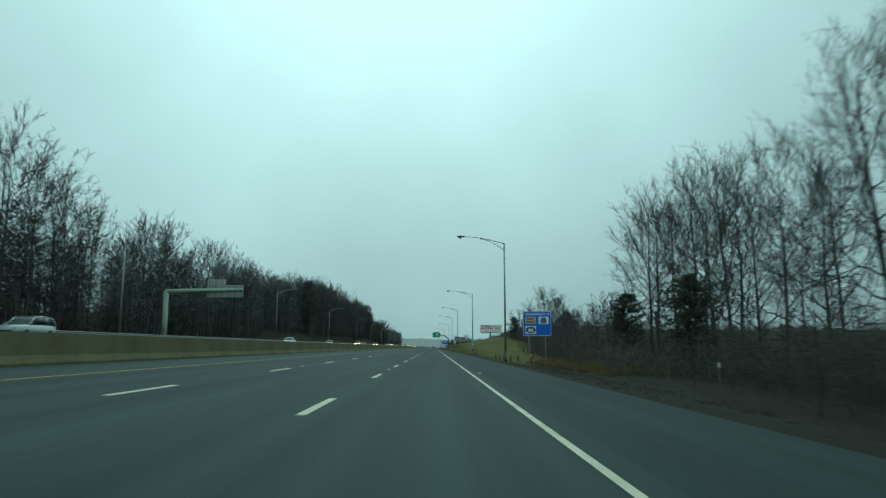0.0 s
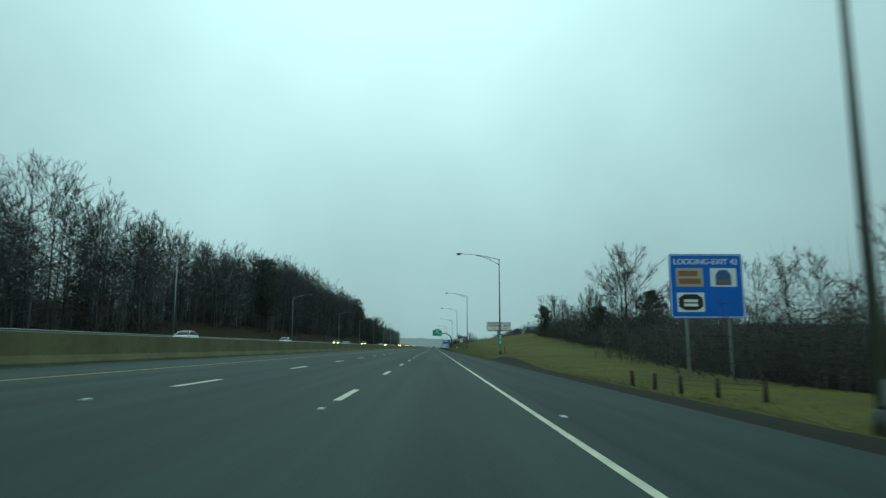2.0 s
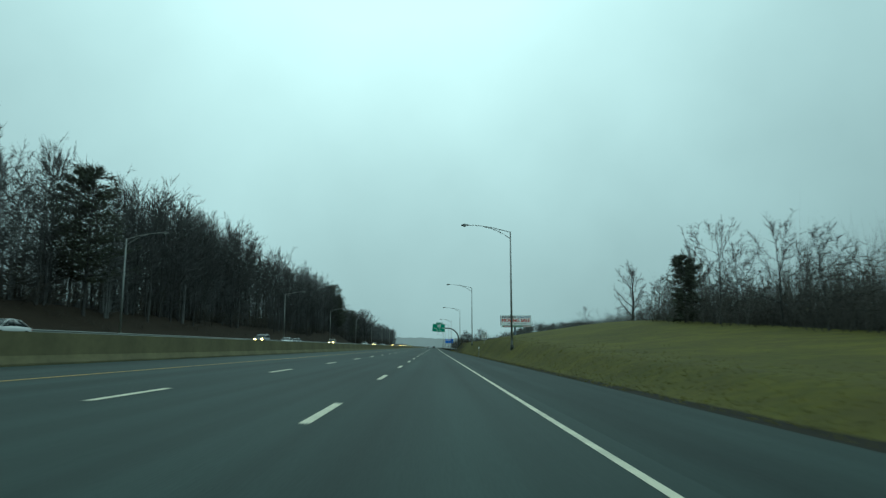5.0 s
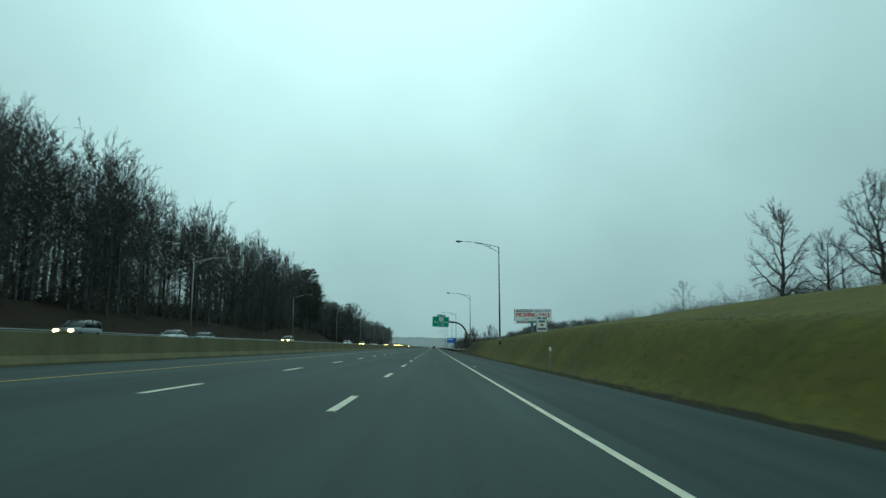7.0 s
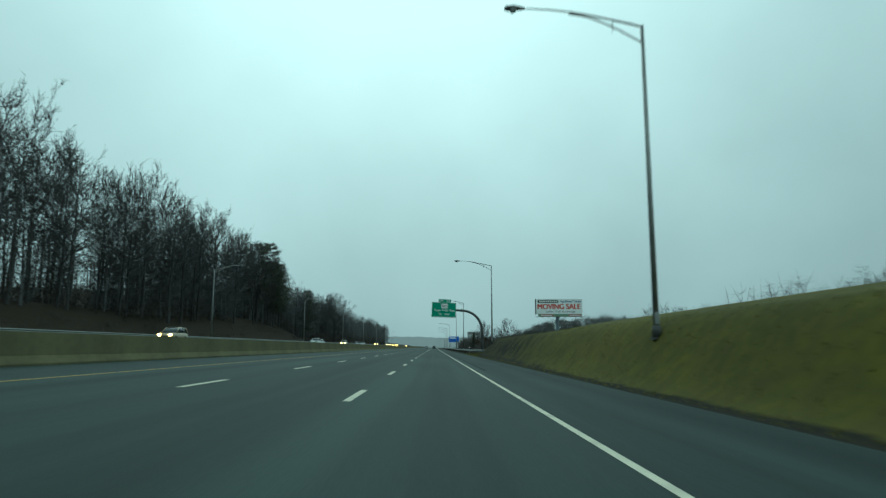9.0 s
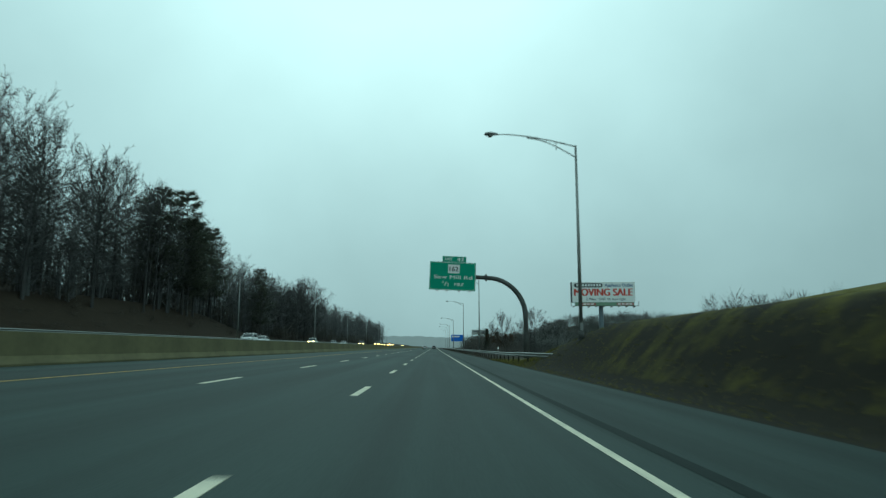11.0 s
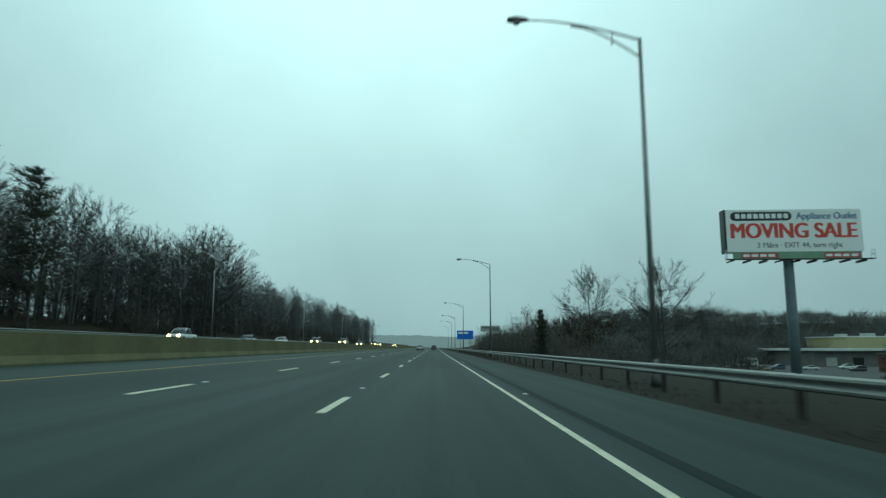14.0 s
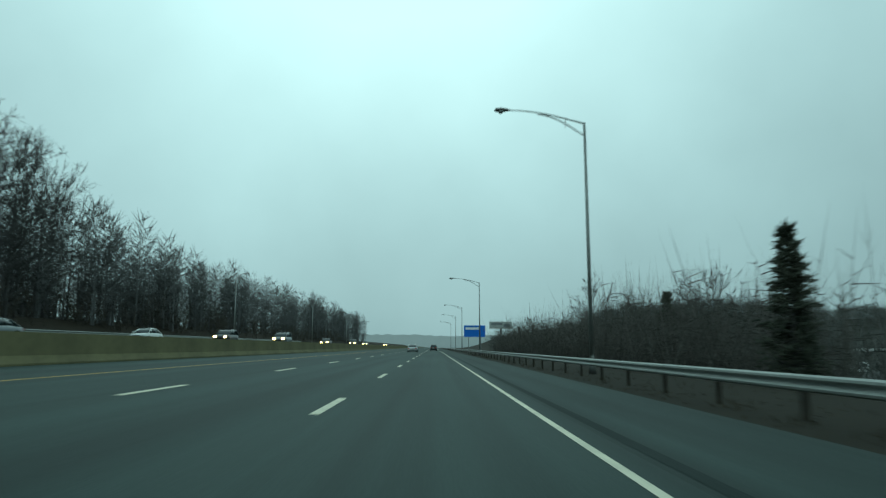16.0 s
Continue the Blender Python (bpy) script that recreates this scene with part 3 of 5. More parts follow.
# the panel hangs a little out of level
turn = Matrix.Translation((-0.75, 0, 7.0)) @ Matrix.Rotation(radians(2.4), 4, "Y") @ Matrix.Translation((0.75, 0, -7.0))
for o in list(sign.children):
    o.matrix_basis = turn @ o.matrix_basis
bm = bmesh.new()
PX = 5.62
zb = plan_z(PX, GY)
pts = [(-2.0, 0.42, 7.04), (0.5, 0.42, 6.98), (1.9, 0.42, 6.92)]
for a in np.linspace(90, 0, 12):
    pts.append((2.25 + 3.37 * math.cos(radians(a)), 0.42, 3.45 + 3.44 * math.sin(radians(a))))
pts += [(PX, 0.42, 2.0), (PX, 0.42, zb - 0.3)]
tube(bm, pts, [0.18] * 3 + list(np.linspace(0.19, 0.235, 12)) + [0.24, 0.25], 16)
part("curved_mast", bm, M_DARK_STEEL, sign, "dark weathered steel mast bent into an arm")
bm = bmesh.new()
tube(bm, [(2.1, 0.42, 6.91), (2.16, 0.42, 6.91)], [0.31, 0.31], 16)
tube(bm, [(2.2, 0.42, 6.91), (2.26, 0.42, 6.91)], [0.31, 0.31], 16)
part("flange", bm, M_DARK_STEEL, sign)
bm = bmesh.new()
box(bm, PX - 0.45, PX + 0.45, -0.03, 0.87, zb - 0.4, zb + 0.1, 0.03)
part("footing", bm, M_CONCRETE_GREY, sign, "concrete footing")

# ---- the blue lodging sign ----
BY = 93.5
sign = empty("service_sign", Matrix.Translation((0.76, BY, -0.22)) @ Matrix.Diagonal((1.065, 1, 1.197, 1)), "blue lodging sign with three white logo panels on two posts", "road sign")
face = panel("sign_panel", 9.05, 12.85, 2.42, 5.36, 0, 0.05, 0.12, M_SIGN_BLUE, sign)
border("border", 9.08, 12.82, 2.45, 5.33, 0.12, 0.035, M_SIGN_WHITE, face)
words("LODGING-EXIT 42", 0.36, M_SIGN_WHITE, face, 9.30, 4.88, width=3.3, bold=0.006)
lg = panel("logo_panel", 9.38, 10.78, 3.85, 4.70, -0.02, -0.004, 0.05, M_TAN_PANEL, face)
bars(((9.5, 10.5, 4.33, 4.58), (9.5, 10.65, 3.97, 4.22)), M_BROWN_INK, lg, -0.03)
lg = panel("logo_panel", 11.15, 12.5, 3.85, 4.70, -0.02, -0.004, 0.05, M_SIGN_WHITE, face)
bm = bmesh.new()
pts = [(11.42, 3.92), (12.22, 3.92), (12.22, 4.4), (12.02, 4.62), (11.62, 4.62), (11.42, 4.4)]
a = [bm.verts.new((x, -0.028, z)) for x, z in pts]
bm.faces.new(a[::-1])
g = bmesh.ops.extrude_face_region(bm, geom=bm.faces[:])
bmesh.ops.translate(bm, vec=(0, 0.007, 0), verts=[e for e in g["geom"] if isinstance(e, bmesh.types.BMVert)])
part("logo_shape", bm, M_BLUE_INK, lg)
bars(((11.55, 12.1, 4.0, 4.15),), M_BROWN_INK, lg, -0.034)
lg = panel("logo_panel", 9.38, 10.78, 2.70, 3.58, -0.02, -0.004, 0.05, M_SIGN_WHITE, face)
bm = bmesh.new()
pts = [(9.46, 2.95), (9.75, 2.78), (10.4, 2.78), (10.7, 2.95), (10.7, 3.32), (10.4, 3.5), (9.75, 3.5), (9.46, 3.32)]
a = [bm.verts.new((x, -0.028, z)) for x, z in pts]
bm.faces.new(a[::-1])
g = bmesh.ops.extrude_face_region(bm, geom=bm.faces[:])
bmesh.ops.translate(bm, vec=(0, 0.007, 0), verts=[e for e in g["geom"] if isinstance(e, bmesh.types.BMVert)])
part("logo_shape", bm, M_BLACK, lg)
bars(((9.72, 10.44, 3.14, 3.27), (9.72, 10.44, 2.95, 3.08)), M_SIGN_WHITE, lg, -0.034)
for x in (9.85, 12.05):
    z = plan_z(x, BY)
    bm = bmesh.new()
    box(bm, x - 0.07, x + 0.07, 0.06, 0.16, z - 0.2, 5.2)
    box(bm, x - 0.02, x + 0.02, 0.16, 0.24, z - 0.2, 5.2)
    part("post", bm, M_GALV, sign)

# ---- the billboard on its monopole ----
BBX, BBY = 35.6, 490.5
bb = empty("billboard", pose(BBX * K, BBY, 0.8, 0, 0, -4) @ Matrix.Scale(1.08, 4), "white billboard with red lettering on a steel monopole", "billboard")
W2, ZB, ZT = 7.35, 10.75, 15.5
bm = bmesh.new()
box(bm, -W2, W2, 0, 0.25, ZB, ZT, 0.02)
face = part("poster_panel", bm, M_SIGN_WHITE, bb)
bm = bmesh.new()
box(bm, -W2 - 0.22, -W2 - 0.004, 0.0, 1.3, ZB - 0.1, ZT + 0.02, 0.02)
part("side_edge", bm, M_BLACK, bb)
bm = bmesh.new()
box(bm, -W2, W2, 1.2, 1.45, ZB, ZT, 0.02)
part("rear_panel", bm, M_ALU, bb)
pill = panel("logo_pill", -6.85, -0.15, ZT - 1.25, ZT - 0.25, -0.02, -0.004, 0.48, M_BLACK, face, "dark rounded logo shape")
bars([(-6.3 + 0.66 * k, -5.82 + 0.66 * k, ZT - 1.0, ZT - 0.47) for k in range(9)], M_SIGN_WHITE, pill, -0.03, "logo_bar")
words("Appliance Outlet", 1.05, M_BLUE_INK, face, 0.35, ZT - 1.1, width=6.55, bold=0.03)
words("MOVING SALE", 2.4, M_RED, face, -6.8, ZT - 3.2, width=13.5, bold=0.12)
words("2 Miles \u00b7 EXIT 44, turn right", 0.85, M_GREY_INK, face, -4.1, ZT - 4.3, width=9.2, bold=0.015)
bm = bmesh.new()
box(bm, -W2 + 0.6, W2 - 0.3, -0.05, 0.2, ZB - 0.85, ZB - 0.02, 0.02)
apron = part("apron", bm, M_APRON_GREEN, bb, "faded green apron strip")
for a, b in ((-5.9, -1.9), (3.0, 6.9)):
    bm = bmesh.new()
    box(bm, a, b, -0.075, -0.054, ZB - 0.72, ZB - 0.16)
    red = part("apron_banner", bm, M_APRON_RED, apron)
    bars([(a + 0.2 + 0.9 * k, a + 0.9 + 0.9 * k, ZB - 0.58, ZB - 0.3) for k in range(4)], M_SIGN_WHITE, red, -0.085)
bm = bmesh.new()
box(bm, -W2 - 0.4, W2 + 0.7, -0.9, -0.1, ZB - 0.95, ZB - 0.88)
part("catwalk", bm, M_DARK_STEEL, bb)
for k in range(9):
    bm = bmesh.new()
    x = -W2 + 0.3 + k * 1.76
    box(bm, x - 0.06, x + 0.06, -0.9, 1.2, ZB - 1.12 - 0.05 * (k % 3), ZB - 0.955)
    part("cross_beam", bm, M_DARK_STEEL, bb)
for x in (-W2 - 0.35, W2 + 0.62):
    bm = bmesh.new()
    for y in (-0.88, -0.5, -0.15):
        tube(bm, [(x, y, ZB - 0.88), (x, y, ZB + 0.1)], [0.025, 0.025], 6)
    tube(bm, [(x, -0.88, ZB + 0.1), (x, -0.15, ZB + 0.1)], [0.025, 0.025], 6)
    tube(bm, [(x, -0.88, ZB - 0.35), (x, -0.15, ZB - 0.35)], [0.025, 0.025], 6)
    part("catwalk_rail", bm, M_ALU, bb)
zb = (float(ground_z(BBX * K, BBY)) - 0.8) / 1.08
bm = bmesh.new()
tube(bm, [(-0.6, 0.65, zb - 0.2), (-0.6, 0.65, 4), (-0.6, 0.65, ZB - 1.0), (-0.6, 0.65, ZB + 2.5)], [0.55, 0.55, 0.52, 0.5], 20)
part("monopole", bm, M_POLE_BLUE, bb, "blue-grey painted steel column")

# ---- the cantilever sign of the opposite carriageway, seen from behind ----
og = empty("overhead_sign", pose(0, 99.0, 0) @ Matrix.Diagonal((K, 1, K, 1)), "back of an overhead sign on a pale green steel cantilever", "road sign")
zb = plan_z(-37.6, 99)
bm = bmesh.new()
tube(bm, [(-37.6, 0, zb - 0.2), (-37.6, 0, 4), (-37.6, 0, 8.35)], [0.42, 0.38, 0.34], 14)
part("upright", bm, M_GREEN_STEEL, og)
bm = bmesh.new()
tube(bm, [(-37.7, 0, 8.3), (-33, 0, 8.42), (-27.5, 0, 8.55)], [0.30, 0.25, 0.2], 12)
part("arm", bm, M_GREEN_STEEL, og)
bm = bmesh.new()
box(bm, -32.3, -27.5, 0.3, 0.36, 7.55, 9.15, 0.01)
pl = part("sign_panel", bm, M_ALU, og)
bm = bmesh.new()
box(bm, -32.3, -29.9, 0.3, 0.36, 9.17, 9.95, 0.01)
part("exit_tab", bm, M_ALU, og)
for k in range(6):
    bm = bmesh.new()
    x = -32.0 + k * 0.85
    box(bm, x - 0.05, x + 0.05, 0.19, 0.29, 7.5, 9.9 if x < -30 else 9.1)
    part("stiffener", bm, M_GALV, og)
for z in (7.85, 8.95):
    bm = bmesh.new()
    box(bm, -32.25, -27.55, 0.22, 0.295, z - 0.03, z + 0.03)
    part("stringer", bm, M_GALV, og)

# ---- small roadside signs ----
ms = empty("mile_marker", pose(5.42 * K, 144.04, 0) @ Matrix.Diagonal((K, 1, K, 1)), "two small green marker plates strapped to a lamp pole", "road sign")
z0 = plan_z(5.42, 144.0) + 1.0
for a, b in ((z0 + 0.72, z0 + 1.25), (z0, z0 + 0.62)):
    pl = panel("plate", -0.2, 0.2, a, b, -0.03, 0.0, 0.04, M_SIGN_GREEN, ms)
    bars(((-0.12, 0.12, b - 0.17, b - 0.10), (-0.08, 0.08, b - 0.33, b - 0.23), (-0.08, 0.08, b - 0.47, b - 0.38)), M_SIGN_WHITE, pl, -0.04)
bm = bmesh.new()
for z in (z0 + 0.3, z0 + 1.0):
    box(bm, -0.14, 0.14, 0.002, 0.02, z - 0.02, z + 0.02)
part("strap", bm, M_GALV, ms)

rs = empty("regulatory_sign", pose(5.2 * K, 259.0, 0, 0, 0, 6) @ Matrix.Scale(K, 4), "white rectangular regulatory sign with dark lettering on a post", "road sign")
gz = plan_z(5.2, 259.0)
face = panel("sign_panel", -0.385, 0.385, 2.06, 3.20, 0, 0.02, 0.05, M_SIGN_WHITE, rs)
border("border", -0.36, 0.36, 2.085, 3.175, 0.05, 0.02, M_BLACK, face)
bars(((-0.31, -0.06, 2.92, 3.06), (0.05, 0.31, 2.92, 3.06), (-0.24, 0.24, 2.69, 2.84), (-0.31, 0.31, 2.17, 2.32)), M_GREY_INK, face)
bars(((-0.11, 0.12, 2.45, 2.60),), M_BROWN_INK, face)
bm = bmesh.new()
box(bm, -0.04, 0.04, 0.022, 0.07, gz - 0.2, 3.0, 0.008)
part("post", bm, M_GALV, rs)


def marker_post(x, y, h, material, plate, label):
    e = empty("marker_post", pose(x * K, y, float(ground_z(x * K, y))), label, "marker post", "roadside marker posts")
    bm = bmesh.new()
    box(bm, -0.04, 0.04, -0.02, 0.02, -0.1, h, 0.006)
    part("post", bm, material, e)
    if plate:
        panel("reflector", -0.07, 0.07, h - 0.22, h + 0.02, -0.035, -0.022, 0.02, plate, e)


M_REFLECT = mat("yellow_reflector", (0.75, 0.48, 0.04), 0.4)
marker_post(6.4, 65.2, 0.95, M_POST_WOOD, M_REFLECT, "short post with a yellow reflector")
marker_post(5.9, 143.8, 0.95, M_POST_WOOD, None, "short dark wooden marker post on grass")
marker_post(3.55, 244.9, 1.35, M_GALV, M_SIGN_WHITE, "short steel post with a white reflector")
marker_post(10.5, 33.0, 0.9, M_GALV, M_SIGN_WHITE, "short steel post with a white reflector in brush")

marker_post(3.95, 398.5, 1.38, M_GALV, M_SIGN_WHITE, "slim steel delineator with a white reflector behind the guardrail")

# ---- far signs ----
FY = 672.0
fs = empty("service_sign", pose(0, FY, 0) @ Matrix.Diagonal((K, 1, K, 1)), "large blue service sign far down the shoulder", "road sign")
face = panel("sign_panel", 5.7, 11.3, 3.6, 6.6, 0, 0.06, 0.15, M_SIGN_BLUE, fs)
bars(((6.1, 9.6, 5.5, 6.1),), M_SIGN_WHITE, face)
for x in (6.9, 10.1):
    bm = bmesh.new()
    box(bm, x - 0.09, x + 0.09, 0.07, 0.2, plan_z(x, FY) - 0.2, 6.4)
    part("post", bm, M_GALV, fs)
fb = empty("billboard", pose(26 * K, 790, 0) @ Matrix.Scale(K, 4), "far grey billboard on a single column", "billboard")
bm = bmesh.new()
box(bm, -4.8, 4.8, 0, 0.3, 8.6, 11.6, 0.03)
face = part("poster_panel", bm, M_ALU, fb)
bars(((-4.0, 0.5, 10.2, 11.0), (1.2, 4.0, 9.2, 10.6)), M_GREY_INK, face)
bm = bmesh.new()
tube(bm, [(0, 0.5, plan_z(26, 790) - 0.3), (0, 0.5, 10)], [0.4, 0.4], 14)
part("monopole", bm, M_DARK_STEEL, fb)

# ================= guardrails =================
def wbeam(length):
    """A steel W-beam panel along +y, its face towards -x."""
    prof = [(0.0, 0.14), (-0.02, 0.135), (-0.075, 0.11), (-0.085, 0.07), (-0.045, 0.035), (-0.005, 0.012), (-0.005, -0.012), (-0.045, -0.035), (-0.085, -0.07), (-0.075, -0.11), (-0.02, -0.135), (0.0, -0.14)]
    bm = bmesh.new()
    rings = [[bm.verts.new((x, y, z)) for x, z in prof] + [bm.verts.new((x + 0.004, y, z)) for x, z in prof[::-1]] for y in (0.0, length + 0.15)]
    n = len(rings[0])
    for j in range(n):
        bm.faces.new((rings[0][j], rings[0][(j + 1) % n], rings[1][(j + 1) % n], rings[1][j]))
    bm.faces.new(rings[0][::-1])
    bm.faces.new(rings[1])
    bmesh.ops.recalc_face_normals(bm, faces=bm.faces[:])
    return bm


def guardrail(name, x, y0, count, step, face, label, top=0.86):
    """A run of W-beam panels on posts; face is the side (-1 or 1) that the beam shows."""
    root = empty(name, pose(x, 0, 0), label, "guardrail", kind="structure")
    bmp = bmesh.new()
    box(bmp, -0.05, 0.05, -0.07, 0.07, -0.95, -0.02, 0.01)
    beam, post = None, None
    for k in range(count):
        y = y0 + k * step
        z = float(ground_z(x, y)) + 0.03 + top
        z2 = float(ground_z(x, y + step)) + 0.03 + top
        tilt = math.degrees(math.atan2(z2 - z, step))
        flare = flare_from = 0.0
        if 360 < y < 381 and x > 0:   # the end swings away and runs into the bank
            z = z2 = 0.70
            tilt = 0.0
            flare, flare_from = 1.54 * ((381 - y) / 13.0) ** 1.4, 1.54 * (max(381 - y - step, 0) / 13.0) ** 1.4
        swing = math.degrees(math.atan2(flare - flare_from, step))
        if beam is None:
            beam = part("beam", wbeam(step), M_RAIL, root)
            post = part("post", bmp, M_RAIL_POST, root)
        else:
            b2, p2 = beam.copy(), post.copy()
            scene.collection.objects.link(b2)
            scene.collection.objects.link(p2)
            beam, post = b2, p2
        beam.matrix_basis = pose(face * 0.07 + 0.002 * (k % 2) + flare, y, z - 0.16, tilt, 0, swing) @ Matrix.Diagonal((-face, 1, K, 1))
        post.matrix_basis = pose(-face * 0.16 + flare, y + 0.1, z)
    return root


guardrail("guardrail", 4.39, 366.0, 62, 3.81, -1, "galvanised steel guardrail on posts beside the shoulder")
guardrail("guardrail", 4.39, 366.0 + 62 * 3.81, 30, 7.62, -1, "galvanised steel guardrail on posts beside the shoulder")
guardrail("guardrail", -36.9, -40.0, 90, 7.62, 1, "galvanised steel guardrail beside the opposite carriageway", 0.89)

# an old cable fence on wooden posts in front of the lodging sign
cf = empty("cable_fence", pose(0, 0, 0), "old wooden guide posts joined by steel cables", "fence")
posts = [(5.7, 85.4), (6.0, 83.6), (6.4, 82.0), (7.0, 80.3), (7.7, 78.5)]
first = None
for k, (x, y) in enumerate(posts):
    if first is None:
        bm = bmesh.new()
        tube(bm, [(0, 0, -0.2), (0, 0, 0.58), (0, 0, 0.64)], [0.08, 0.075, 0.05], 10)
        first = part("post", bm, M_POST_WOOD, cf)
        o = first
    else:
        o = first.copy()
        scene.collection.objects.link(o)
    o.matrix_basis = pose(x, y, float(ground_z(x, y)), (k * 37) % 5 - 2, (k * 23) % 5 - 2, 0)
for dz in (0.5, 0.34):
    bm = bmesh.new()
    tube(bm, [(x - 0.09, y, float(ground_z(x, y)) + dz) for x, y in posts], [0.008] * len(posts), 5)
    part("cable", bm, M_DARK_STEEL, cf)

# a timber utility pole behind the brush
up = empty("utility_pole", pose(27.0 * K, 97.0, float(ground_z(27.0 * K, 97))) @ Matrix.Scale(K, 4), "dark timber utility pole with one crossarm", "utility pole")
bm = bmesh.new()
tube(bm, [(0, 0, -0.3), (0, 0, 7.2)], [0.16, 0.12], 10)
part("pole", bm, M_POST_WOOD, up)
bm = bmesh.new()
box(bm, -1.2, 1.2, -0.06, 0.06, 6.3, 6.45, 0.01)
part("crossarm", bm, M_POST_WOOD, up)
for x in (-1.05, -0.5, 0.5, 1.05):
    bm = bmesh.new()
    tube(bm, [(x, 0, 6.45), (x, 0, 6.55), (x, 0, 6.65)], [0.03, 0.05, 0.03], 8)
    part("insulator", bm, M_LAMP_GREY, up)

# ================= trees and brush =================
def tube_np(segs, sides):
    """Open tapered tubes round segments (p0, r0, p1, r1), as arrays."""
    s = np.array(segs, np.float32)
    p0, r0, p1, r1 = s[:, 0:3], s[:, 3], s[:, 4:7], s[:, 7]
    d = p1 - p0
    d /= np.maximum(np.linalg.norm(d, axis=1, keepdims=True), 1e-6)
    ref = np.where(np.abs(d[:, 2:3]) > 0.9, np.array([[1.0, 0, 0]]), np.array([[0, 0, 1.0]]))
    a = np.cross(d, ref)
    a /= np.linalg.norm(a, axis=1, keepdims=True)
    b = np.cross(d, a)
    ang = 2 * np.pi * np.arange(sides) / sides
    ring = np.cos(ang)[None, :, None] * a[:, None, :] + np.sin(ang)[None, :, None] * b[:, None, :]
    v = np.concatenate([p0[:, None] + r0[:, None, None] * ring, p1[:, None] + r1[:, None, None] * ring], 1).reshape(-1, 3)
    j = np.arange(sides)
    f = np.stack([j, (j + 1) % sides, sides + (j + 1) % sides, sides + j], 1)
    return v, (np.arange(len(s))[:, None, None] * (2 * sides) + f[None]).reshape(-1, 4)


def spikes_np(p0, p1, r):
    """Thin three-sided spikes from p0 to p1, as arrays."""
    p0, p1, r = np.asarray(p0, np.float32), np.asarray(p1, np.float32), np.asarray(r, np.float32)
    d = p1 - p0
    d /= np.maximum(np.linalg.norm(d, axis=1, keepdims=True), 1e-6)
    ref = np.where(np.abs(d[:, 2:3]) > 0.9, np.array([[1.0, 0, 0]]), np.array([[0, 0, 1.0]]))
    a = np.cross(d, ref)
    a /= np.linalg.norm(a, axis=1, keepdims=True)
    b = np.cross(d, a)
    ang = 2 * np.pi * np.arange(3) / 3
    ring = np.cos(ang)[None, :, None] * a[:, None, :] + np.sin(ang)[None, :, None] * b[:, None, :]
    v = np.concatenate([p0[:, None] + r[:, None, None] * ring, p1[:, None]], 1).reshape(-1, 3)
    f = np.array([[0, 1, 3], [1, 2, 3], [2, 0, 3]])
    return v, (np.arange(len(p0))[:, None, None] * 4 + f[None]).reshape(-1, 3)


